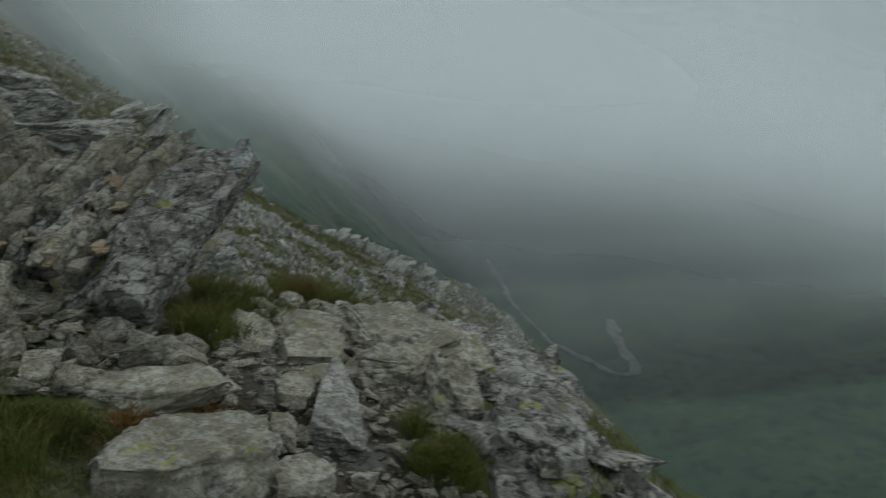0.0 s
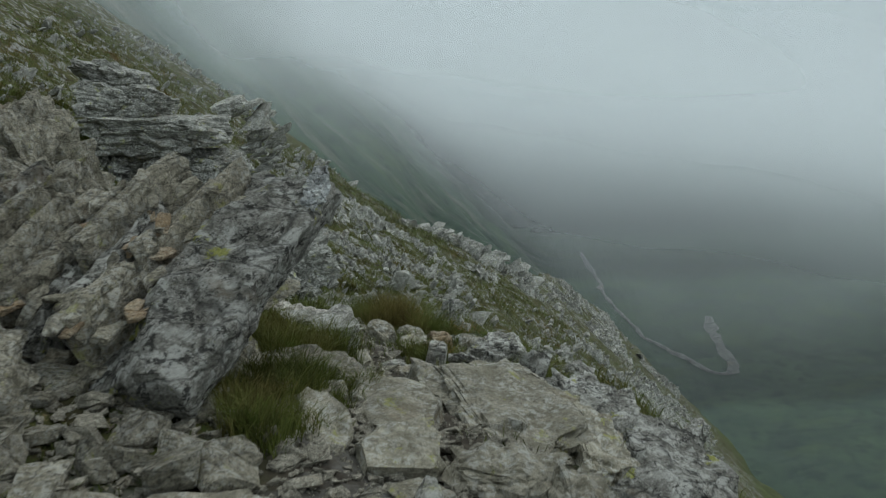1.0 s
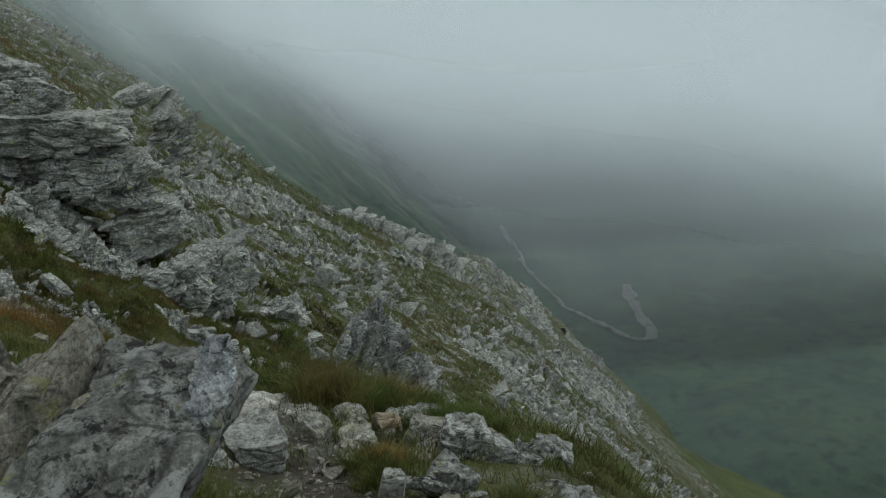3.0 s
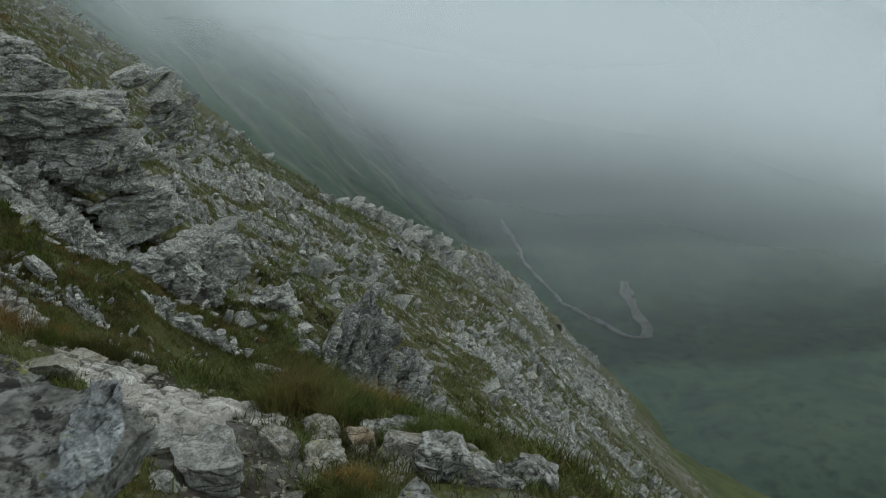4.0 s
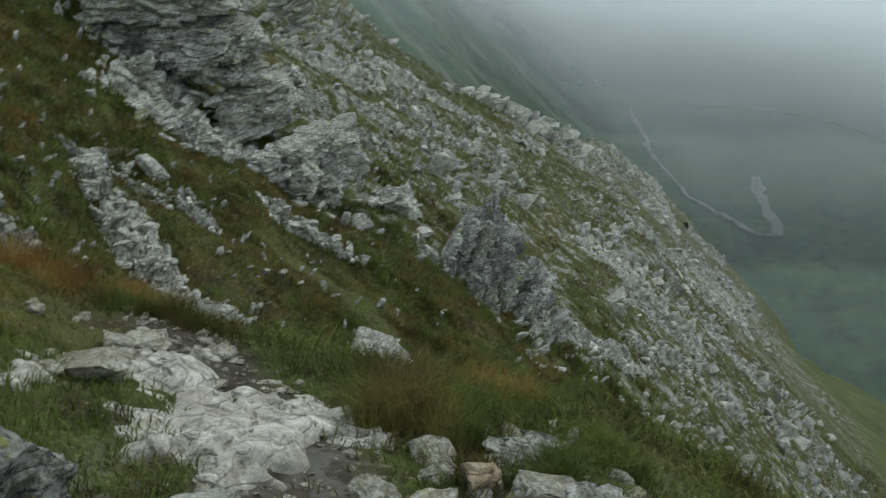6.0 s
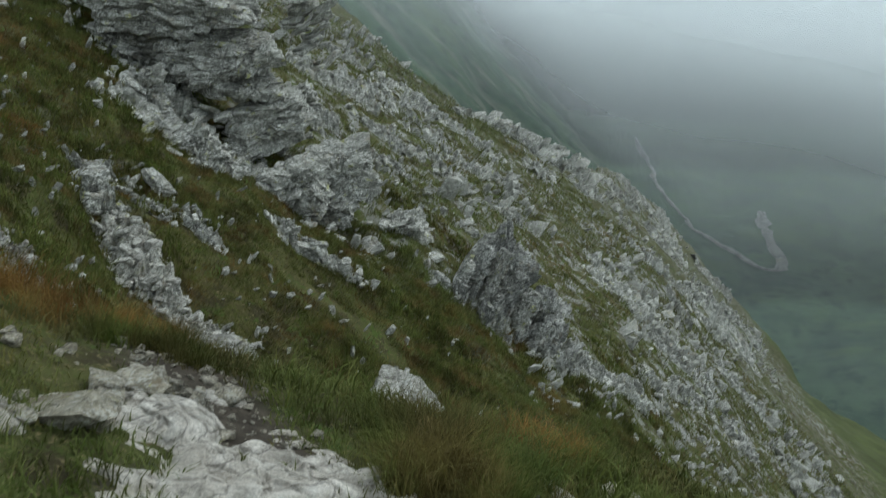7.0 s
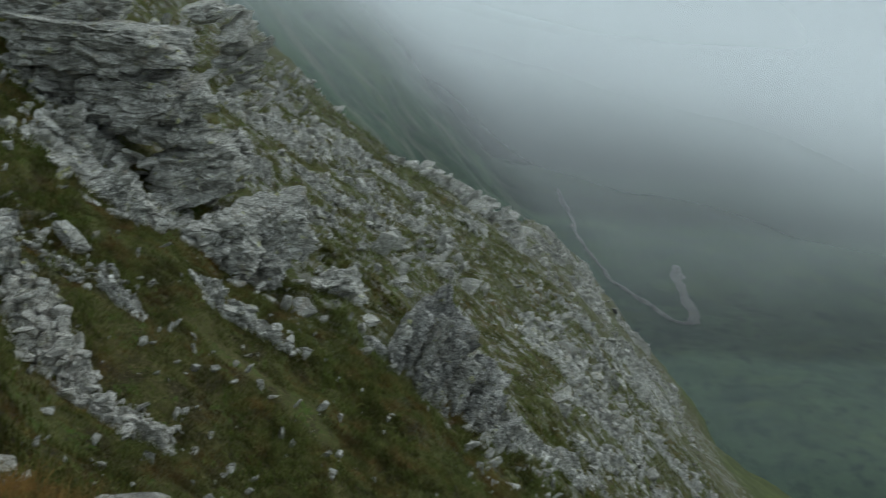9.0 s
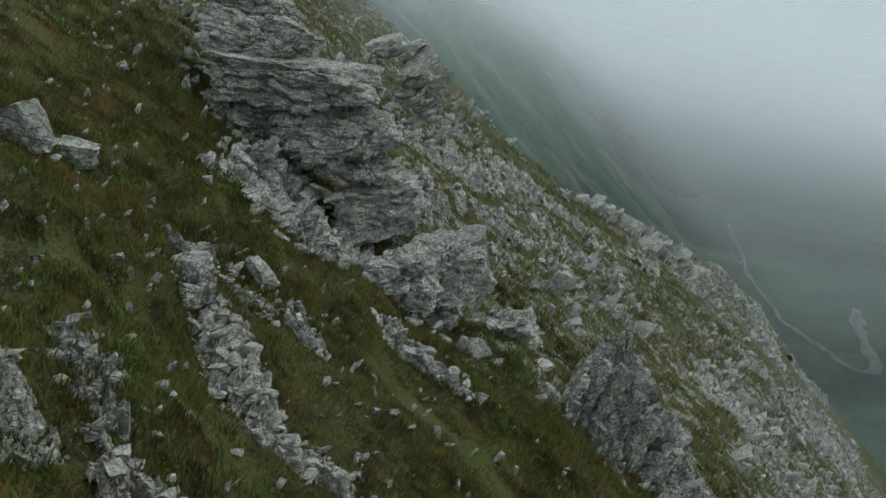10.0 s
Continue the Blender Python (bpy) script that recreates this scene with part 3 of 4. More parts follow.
GRAVEL = rock_material("stream_gravel", (0.19, 0.20, 0.195), (0.27, 0.28, 0.275), (0.12, 0.13, 0.125), 0.2, 0.03, yellow=0.0)
stream(((59, 1206, 4), (64, 1105, 8), (70, 1050, 3.5), (71, 986, 7), (80, 940, 4), (88, 902, 3.2), (97, 858, 4), (105, 818, 4.5), (113, 784, 6), (124, 772, 5), (137, 736, 7), (145, 726, 7),
        (155, 730, 8), (161, 746, 9), (159, 772, 8.5), (159, 793, 5), (160, 813, 7), (163, 848, 9), (165, 884, 5)))


# ---- outcrops: masses of layered schist with broken pieces round them ----
RNG = np.random.default_rng(7)
CHIPS = [mesh_from("chip", *rock_points(RNG, 2, (1, 1, 1), 10, 0.0, 0.0, 0.12, 2.6)) for k in range(24)]
BLOCKS = [mesh_from("block", *rock_points(RNG, 3, (1, 1, 1), 8, 0.0, 0.0, 0.07, 2.4)) for _ in range(14)]
for me in CHIPS + BLOCKS:
    me.materials.append(CLIFF)


def outcrop(label, masses, chips, size, seed, layer=0.14, material=CLIFF, level=5, step=0.14, rough=0.11, block=0.0, amp=0.09):
    """A rock outcrop. Masses: centre, three sizes, three turns; chips: how many broken pieces lie on and round it; block: size of the jointed blocks, amp: how far they stand out."""
    r = np.random.default_rng(seed)
    root = new("rock_outcrop")
    c = np.mean([m[:3] for m in masses], 0)
    root.location = (c[0], c[1], z_at(c[0], c[1]))
    tagged(root, label, "rock outcrop")
    for x, y, z, dx, dy, dz, rx, ry, rz in masses:
        v, f = rock_points(r, level, (dx, dy, dz), 9 if block else 13, 0.0 if block else layer, step, 0.08 if block else rough, 3.0)
        if block:
            v = fractured(r, v, block, amp, 0.72)
        at = Matrix.Translation(Vector((x, y, z)) - root.location) @ pose(0, 0, 0, rx, ry, rz)
        part("rock_mass", mesh_from("rock_mass", v, f), material, root, m=at)
        for _ in range(chips):
            a, q = r.uniform(0, 2 * math.pi), r.uniform(0.45, 1.2)
            px, py = x + 0.55 * dx * q * math.cos(a), y + 0.55 * dy * q * math.sin(a)
            s = size * r.lognormal(0, 0.4)
            low = z_at(px, py)
            top = z + 0.42 * dz * math.sqrt(max(0.0, 1 - min(1, q) ** 2))
            pz = max(low + 0.1 * s, low + (top - low) * r.uniform(0, 1)) if q < 1 else low + 0.1 * s
            turn = pose(0, 0, 0, rx + r.normal() * 13, ry + r.normal() * 13, rz + r.normal() * 30)
            m = Matrix.Translation((px, py, pz)) @ turn @ Matrix.Diagonal((s * r.uniform(0.9, 2.0), s * r.uniform(0.7, 1.3), s * r.uniform(0.2, 0.55), 1))
            part("chip", CHIPS[r.integers(len(CHIPS))], material, root, m=Matrix.Translation(-root.location) @ m)
    return root


outcrop("large layered grey schist cliff jutting from the slope", (
    (-10.5, 25.3, 1.95, 4.5, 2.4, 1.2, 4, 3, 8), (-11.6, 25.9, 2.75, 3.0, 2.0, 1.2, 6, 12, 5), (-9.4, 25.2, 0.9, 2.9, 2.0, 1.6, 5, -4, 0),
    (-8.5, 25.2, 0.9, 1.6, 1.4, 0.9, 8, -20, 20), (-12.1, 26.6, 3.5, 2.4, 1.8, 0.8, 0, 14, 10), (-11.3, 25.5, 1.0, 2.6, 1.5, 1.7, 6, 10, 6)), 6, 0.34, 1, 0.3, level=6, step=0.08, block=0.8, amp=0.05)
outcrop("broken grey schist blocks tumbled below the cliff", (
    (-8.2, 25.4, -0.5, 2.1, 1.4, 1.3, 14, -12, 15), (-9.0, 22.6, -0.75, 1.5, 1.1, 1.1, 12, -18, 10), (-10.2, 23.3, 0.35, 0.6, 0.7, 1.1, 10, 30, 20),
    (-9.3, 24.6, 0.45, 0.95, 0.8, 0.75, 8, 12, 0), (-8.6, 25.2, 0.45, 0.9, 0.9, 0.8, 10, -14, 30), (-7.9, 26.4, -0.2, 1.0, 0.9, 0.8, 10, -20, 10)), 16, 0.32, 2, 0.3, level=5, step=0.08, block=0.5)
outcrop("blocky grey rock nose with yellow lichen", ((-7.25, 24.1, -1.75, 1.6, 1.2, 1.2, 8, -14, 10), (-6.55, 25.3, -1.75, 1.35, 1.3, 1.7, 6, -30, 20), (-6.9, 24.8, -2.4, 1.8, 1.4, 1.0, 10, -20, 0)), 8, 0.3, 3, 0.3, level=5, step=0.08, block=0.55)
outcrop("pale weathered rock block standing in the turf", ((-5.38, 26.6, -3.35, 1.5, 1.1, 1.0, 8, -8, 10),), 8, 0.26, 4, 0.3, level=5, step=0.08, block=0.5)
CRAG_ROCK = outcrop("dark fin-shaped crag of steeply tilted schist plates", (
    (-3.25, 27.0, -4.35, 2.4, 1.6, 1.2, 6, -56, 15), (-2.85, 26.5, -4.6, 2.3, 1.3, 0.8, 4, -60, 20), (-3.2, 25.6, -4.9, 1.4, 0.9, 0.5, 10, -55, 25),
    (-2.1, 26.0, -5.6, 2.2, 1.5, 1.2, 6, -50, 18), (-3.95, 25.1, -4.4, 1.1, 0.6, 0.34, 8, -62, 20), (-2.5, 25.4, -5.5, 1.3, 0.8, 0.5, 8, -56, 20)), 8, 0.34, 6, 0.2, CRAG, level=6, step=0.1, block=0.45)


def crag_plates():
    """Long plates leaning against the crag."""
    r = np.random.default_rng(66)
    for x, y, z, length, wide, thick in ((-3.85, 25.2, -4.3, 1.5, 0.5, 0.2), (-3.5, 25.5, -4.15, 1.7, 0.6, 0.18), (-3.1, 25.6, -4.15, 1.6, 0.7, 0.2), (-2.75, 25.5, -4.6, 1.5, 0.6, 0.18),
                                         (-3.25, 24.9, -4.95, 0.9, 0.5, 0.24), (-2.35, 25.5, -5.0, 1.3, 0.6, 0.2), (-2.0, 25.4, -5.6, 1.1, 0.6, 0.22), (-3.6, 25.9, -3.85, 1.1, 0.5, 0.16)):
        v, f = slab_points(r, 5, (length, wide, thick), 0.14, 0.2, 2.0)
        v = fractured(r, v, 0.4, 0.03)
        m = Matrix.Translation(Vector((x, y, z)) - CRAG_ROCK.location) @ pose(0, 0, 0, 8 + 5 * r.normal(), -57 + 5 * r.normal(), 20 + 6 * r.normal())
        part("plate", mesh_from("plate", v, f), CRAG if r.uniform() < 0.6 else CLIFF, CRAG_ROCK, m=m)


crag_plates()


def bedrock(label, rows, material, seed, chips=10, bed=(10, -30, 15), fine=0.045, relief=0.42):
    """Bare rock breaking through the turf. Rows: middle, heading, half length, half width, height, size of the blocks."""
    r = np.random.default_rng(seed)
    root = new("rock_outcrop")
    root.location = (rows[0][0], rows[0][1], z_at(rows[0][0], rows[0][1]))
    tagged(root, label, "rock outcrop")
    e = np.array(Euler([radians(k) for k in bed]).to_matrix())
    for x, y, turn, a, b, h, block in rows:
        na, nb = int(min(150, max(24, 2.4 * a / fine))), int(min(150, max(24, 2.4 * b / fine)))
        u, w = np.meshgrid(np.linspace(-1.2, 1.2, na), np.linspace(-1.2, 1.2, nb))
        u, w = u.ravel(), w.ravel()
        c, s_ = math.cos(radians(turn)), math.sin(radians(turn))
        px, py = x + c * a * u - s_ * b * w, y + s_ * a * u + c * b * w
        ragged = 0.85 * flat_noise(px, py, 0.9 / b, 4, 0.65, seed * 1.7)
        mask = np.clip((1.0 + ragged - np.sqrt(u * u + w * w) ** 1.6) / 0.55, -0.6, 1)
        v = np.stack([px, py, rough_ground_z(px, py)], 1)
        lift = joints(r, v @ e, block)
        body = np.clip(mask, 0, 1)
        up = h * (np.where(mask > 0, body ** 0.7, 0.6 * mask) * (0.75 + 0.5 * flat_noise(px, py, 0.8 / b, 3, 0.5, seed * 3.1)) + relief * body * lift) - 0.04
        v = v + np.outer(up, (0.38, -0.30, 0.87)) - root.location
        k = (np.arange(nb - 1)[:, None] * na + np.arange(na - 1)[None, :]).ravel()
        quads = np.stack([k, k + 1, k + na + 1, k + na], 1)
        quads = quads[mask[quads].max(1) > -0.55]
        part("bedrock", mesh_from("bedrock", v, quads), material, root)
        for _ in range(chips):
            q, t = r.uniform(0.2, 1.25), r.uniform(0, 2 * math.pi)
            i = int(np.argmin((u - q * math.cos(t)) ** 2 + (w - q * math.sin(t)) ** 2))
            k = block * min(0.85, 0.62 * r.lognormal(0, 0.4))
            low = z_at(px[i], py[i])
            at = Matrix.Translation((v[i][0], v[i][1], max(v[i][2], low - root.location[2]) + 0.08 * k))
            part("chip", (CHIPS if r.uniform() < 0.5 else BLOCKS)[r.integers(14)], material, root, m=at @ pose(0, 0, 0, bed[0] + r.normal() * 14, bed[1] + r.normal() * 16, r.uniform(0, 360)) @ Matrix.Diagonal((k * r.uniform(0.9, 1.7), k * r.uniform(0.7, 1.2), k * r.uniform(0.35, 0.7), 1)))
    return root


bedrock("jumble of broken grey schist blocks below the cliff", ((-9.5, 22.6, 70, 1.15, 0.95, 0.26, 0.5), (-8.5, 24.3, 60, 1.6, 1.3, 0.34, 0.5), (-10.4, 24.1, 40, 0.9, 0.7, 0.28, 0.4), (-11.3, 25.0, 10, 1.2, 0.45, 0.45, 0.45)), CLIFF, 17, 40, relief=0.62)
bedrock("low grey rock rib running down into the grass", ((-6.3, 21.7, 20, 0.75, 0.5, 0.36, 0.36), (-5.6, 22.05, 35, 0.5, 0.36, 0.34, 0.3)), CLIFF, 5, 14)
bedrock("foot of the crag, broken grey schist in the turf", ((-2.3, 25.8, 10, 1.2, 0.9, 0.4, 0.4), (-1.2, 26.6, 20, 1.0, 0.8, 0.36, 0.36)), CLIFF, 8, 18, (6, -55, 18))
bedrock("flat grey rock set in the turf of the hollow", ((-9.15, 19.35, 10, 0.55, 0.38, 0.28, 0.4),), CLIFF, 9, 6, (8, 4, 10))
bedrock("small grey rock standing in the turf", ((-8.4, 18.15, 60, 0.34, 0.28, 0.34, 0.28),), CLIFF, 10, 6)
bedrock("low broken rock in dark turf", ((-7.75, 19.15, 10, 0.75, 0.4, 0.2, 0.24),), CLIFF, 13, 20)
bedrock("pale broken rock rib in the grassy hollow", ((-7.55, 17.45, -45, 0.85, 0.46, 0.24, 0.26), (-6.85, 17.0, -35, 0.55, 0.34, 0.24, 0.22), (-6.1, 17.05, 0, 0.7, 0.5, 0.24, 0.24)), RIB, 18, 34)
bedrock("narrow pale rock rib among rusty grass", ((-7.35, 14.4, -42, 0.75, 0.36, 0.24, 0.17),), RIB, 15, 36, fine=0.028)
bedrock("pale rock cropping out of rusty grass", ((-7.3, 13.1, -30, 0.45, 0.34, 0.19, 0.2),), RIB, 16, 16, fine=0.028)
bedrock("flat pale rock bedded in rusty grass", ((-6.3, 13.65, 10, 0.6, 0.34, 0.2, 0.24),), RIB, 19, 18, (8, 0, 8), fine=0.028)
bedrock("broad white-weathered bedrock slab cracked into plates beside the path", ((-2.44, 8.5, 105, 0.95, 0.58, 0.15, 0.3), (-2.0, 8.95, 120, 0.42, 0.34, 0.13, 0.2)), WHITE, 24, 0, (-12, 12, 20), fine=0.015, relief=0.15)
outcrop("white cliff band along the crest of the spur", ((-7.4, 60.3, -6.2, 2.2, 1.4, 1.9, 8, -40, 20), (-6.3, 61.8, -6.9, 2.2, 1.4, 1.7, 8, -50, 25), (-5.0, 64.0, -7.8, 2.4, 1.5, 1.5, 8, -50, 25), (-3.6, 67.0, -9.0, 2.4, 1.6, 1.4, 8, -50, 25), (-2.0, 71.0, -10.6, 2.4, 1.6, 1.4, 8, -45, 25)), 24, 0.6, 11, 0.3, level=4)
outcrop("jagged rocks on the skyline in the mist", ((-12.6, 39.9, 2.75, 1.9, 0.9, 0.36, 6, -26, 15), (-12.1, 40.0, 2.2, 1.7, 0.9, 0.36, 6, -24, 10), (-13.4, 40.2, 2.7, 1.8, 1.2, 0.9, 6, -20, 15), (-12.4, 40.4, 1.5, 1.6, 1.2, 0.9, 6, -24, 15), (-11.6, 40.4, 1.2, 1.2, 0.8, 0.5, 6, -30, 15)), 10, 0.45, 12, 0.2, level=4)
outcrop("lichened broken rock at the brink of the drop", ((0.02, 4.0, 0.98, 0.42, 0.5, 0.34, 12, 16, 10), (0.1, 4.5, 0.9, 0.4, 0.5, 0.34, 8, 20, -12), (0.22, 3.6, 0.72, 0.44, 0.5, 0.4, 8, 26, 15), (0.1, 5.1, 0.82, 0.5, 0.5, 0.3, 10, 18, 5), (0.35, 4.2, 0.6, 0.4, 0.6, 0.4, 10, 32, 8)), 10, 0.13, 14, 0.06, SCHIST, 4)

outcrop("lichened layered rocks where the path meets the drop", ((-0.66, 7.15, 0.74, 0.28, 0.3, 0.26, 14, 18, 10), (-0.40, 6.55, 0.74, 0.26, 0.26, 0.22, 8, -60, 12), (-0.24, 6.75, 0.62, 0.22, 0.3, 0.3, 8, -50, 15), (-0.62, 8.3, 0.48, 0.36, 0.36, 0.3, 14, 22, 25), (-0.35, 8.45, 0.3, 0.2, 0.34, 0.34, 10, -60, 10), (-0.98, 9.05, 0.36, 0.32, 0.24, 0.14, 8, 10, -15), (-0.05, 8.8, 0.14, 0.42, 0.4, 0.3, 12, 26, 10)), 9, 0.09, 15, 0.05, SCHIST, 4)


# ---- single rocks ----
def boulder(label, rows, material, seed, level=4, layer=0.0, category="rock", group="", smooth=False, rough=0.10, taper=0.0):
    """Rocks of their own: x, y, lift of the foot above ground, three sizes, three turns."""
    r = np.random.default_rng(seed)
    for x, y, up, dx, dy, dz, rx, ry, rz in rows:
        v, f = rock_points(r, level, (dx, dy, dz), 12, layer, 0.10, rough, 3.2)
        v[:, 0] *= 1 - taper * (v[:, 1] / dy + 0.5)
        v = turned(v, rx, ry, rz)
        ob = part("rock", mesh_from("rock", v, f, smooth), material)
        ob.location = (x, y, z_at(x, y) + up - v[:, 2].min() * 0.5)
        tagged(ob, label, category, group)


boulder("worn rounded boulder bedded in the path", ((-1.02, 3.52, -0.07, 0.60, 0.44, 0.30, 14, -6, 14),), PALE, 21, 6, rough=0.09, smooth=True)
boulder("long low slab across the path", ((-1.18, 3.86, -0.05, 0.50, 0.24, 0.15, 14, -4, 18),), PALE, 20, 6, rough=0.09, smooth=True)
boulder("flat pale slab set in the trodden path", (
    (-1.02, 4.52, -0.08, 0.23, 0.56, 0.20, 8, 14, 14), (-0.83, 4.78, -0.06, 0.32, 0.46, 0.16, 6, 6, -8), (-0.77, 4.42, -0.04, 0.27, 0.30, 0.15, 12, 5, 12),
    (-0.76, 4.02, -0.02, 0.14, 0.22, 0.08, 12, 4, 10), (-0.77, 3.76, 0.0, 0.10, 0.22, 0.10, 8, 0, 12), (-0.68, 3.55, 0.0, 0.22, 0.22, 0.10, 10, 8, 30),
    (-0.5, 3.62, 0.0, 0.1, 0.09, 0.06, 6, 8, 50), (-0.9, 5.04, -0.06, 0.36, 0.36, 0.18, 4, 8, 20), (-0.66, 4.2, 0.0, 0.16, 0.14, 0.06, 8, 5, 40),
    (-1.33, 6.55, 0.0, 0.2, 0.22, 0.06, 10, 5, 20), (-1.0, 6.2, 0.0, 0.13, 0.1, 0.06, 10, 5, 20)), PALE, 22, 4, rough=0.09)
boulder("leaning wedge-shaped stone in the path", ((-0.61, 3.93, -0.01, 0.25, 0.52, 0.10, 14, 8, 8),), RIB, 29, 5, rough=0.08, taper=0.62)
boulder("broad cracked slab beside the path", ((-0.50, 5.30, -0.14, 0.84, 1.2, 0.34, 3, 9, 8), (-0.45, 4.45, -0.08, 0.36, 0.46, 0.24, 8, 10, 8), (-0.24, 4.3, -0.08, 0.26, 0.5, 0.26, 6, 16, 12),
    (-0.14, 5.0, -0.08, 0.34, 0.5, 0.26, 4, 18, 5)), PALE, 23, 5, 0.0, rough=0.17)
boulder("lichened grey schist rock at the brink of the path", ((-0.10, 5.9, -0.10, 0.5, 0.75, 0.3, 6, 16, 8), (0.02, 6.6, -0.10, 0.42, 0.6, 0.3, 8, 18, 12), (-0.12, 7.3, -0.08, 0.4, 0.42, 0.24, 8, 14, 20), (0.16, 5.4, -0.12, 0.46, 0.6, 0.34, 6, 24, 6)), SCHIST, 19, 5, rough=0.2)
boulder("pale tan block of broken schist beside the boulder", ((-1.98, 4.15, -0.06, 0.44, 0.42, 0.34, 12, -14, 10), (-2.25, 4.6, -0.06, 0.5, 0.5, 0.5, 10, -24, 15), (-1.74, 3.92, -0.05, 0.26, 0.32, 0.16, 10, -6, 30)), TAN, 18, 5, rough=0.18)
boulder("stepped ledge of grey schist crossing the path", ((-1.3, 5.45, -0.08, 0.62, 0.5, 0.22, 6, 10, 18), (-1.0, 5.28, -0.07, 0.42, 0.36, 0.16, 8, 8, 10)), TAN, 28, 5, 0.0, rough=0.14)
boulder("white-faced stone lying on the trodden path", ((-1.62, 7.4, 0.0, 0.3, 0.36, 0.24, 18, -8, 30), (-0.94, 6.95, 0.02, 0.13, 0.1, 0.26, 8, 5, 10), (-1.12, 6.5, 0.0, 0.16, 0.09, 0.06, 6, 4, 30), (-1.75, 7.15, -0.01, 0.14, 0.14, 0.1, 10, 0, 10), (-1.93, 7.6, 0.0, 0.26, 0.2, 0.12, 12, 8, 30)), RIB, 124, 4, rough=0.09)
boulder("dark lichened schist rock beside the path", ((-2.5, 7.2, -0.06, 0.62, 0.5, 0.44, 8, -16, 20),), SCHIST, 125, 5, rough=0.14)
boulder("pale rock bedded in long grass", ((-2.0, 10.5, -0.02, 0.62, 0.4, 0.26, 6, 8, 5), (-3.3, 10.6, -0.02, 0.5, 0.4, 0.24, 6, 8, 15)), RIB, 126, 4)
boulder("loose stone lying on the path", (
    (-2.83, 9.02, 0.0, 0.34, 0.2, 0.11, 4, 6, -10), (-2.86, 8.5, 0.0, 0.36, 0.22, 0.12, 4, -10, 5), (-1.47, 8.08, 0.0, 0.20, 0.22, 0.18, 25, 20, -20),
    (-1.35, 8.74, 0.0, 0.24, 0.22, 0.16, 10, 0, 15), (-1.25, 8.2, -0.01, 0.26, 0.24, 0.14, 10, 6, 25), (-0.82, 8.52, -0.02, 0.30, 0.26, 0.22, 15, 20, 25), (-1.1, 9.4, -0.01, 0.28, 0.2, 0.14, 10, 15, -15),
    (-0.8, 6.88, 0.0, 0.11, 0.1, 0.1, 10, 5, 30), (-0.8, 6.74, 0.0, 0.12, 0.08, 0.06, 10, 5, 0), (-0.68, 6.85, 0.0, 0.17, 0.14, 0.13, 10, 20, 30)), PALE, 25, 4)
boulder("ochre-stained stone beside the path", ((-1.09, 8.58, 0.0, 0.17, 0.16, 0.2, 10, -12, 20),), OCHRE, 26, 4)
boulder("pale boulder in the turf of the slope", (
    (-11.0, 17.9, 0.0, 0.8, 0.7, 0.75, 5, -20, 10), (-10.9, 18.8, 0.0, 0.8, 0.6, 0.5, 5, 15, 20), (-8.86, 18.7, 0.0, 0.8, 0.6, 0.45, 10, -8, 5),
    (-8.28, 19.8, 0.0, 0.3, 0.4, 0.75, 10, -40, 0), (-8.32, 17.8, 0.0, 0.4, 0.4, 0.42, 10, 10, 40)), CLIFF, 27, 4, 0.1)


FLAKES = [mesh_from("flake", *rock_points(RNG, 3, (1, 1, 1), 10, 0.0, 0.0, 0.10, 2.4)) for _ in range(6)]


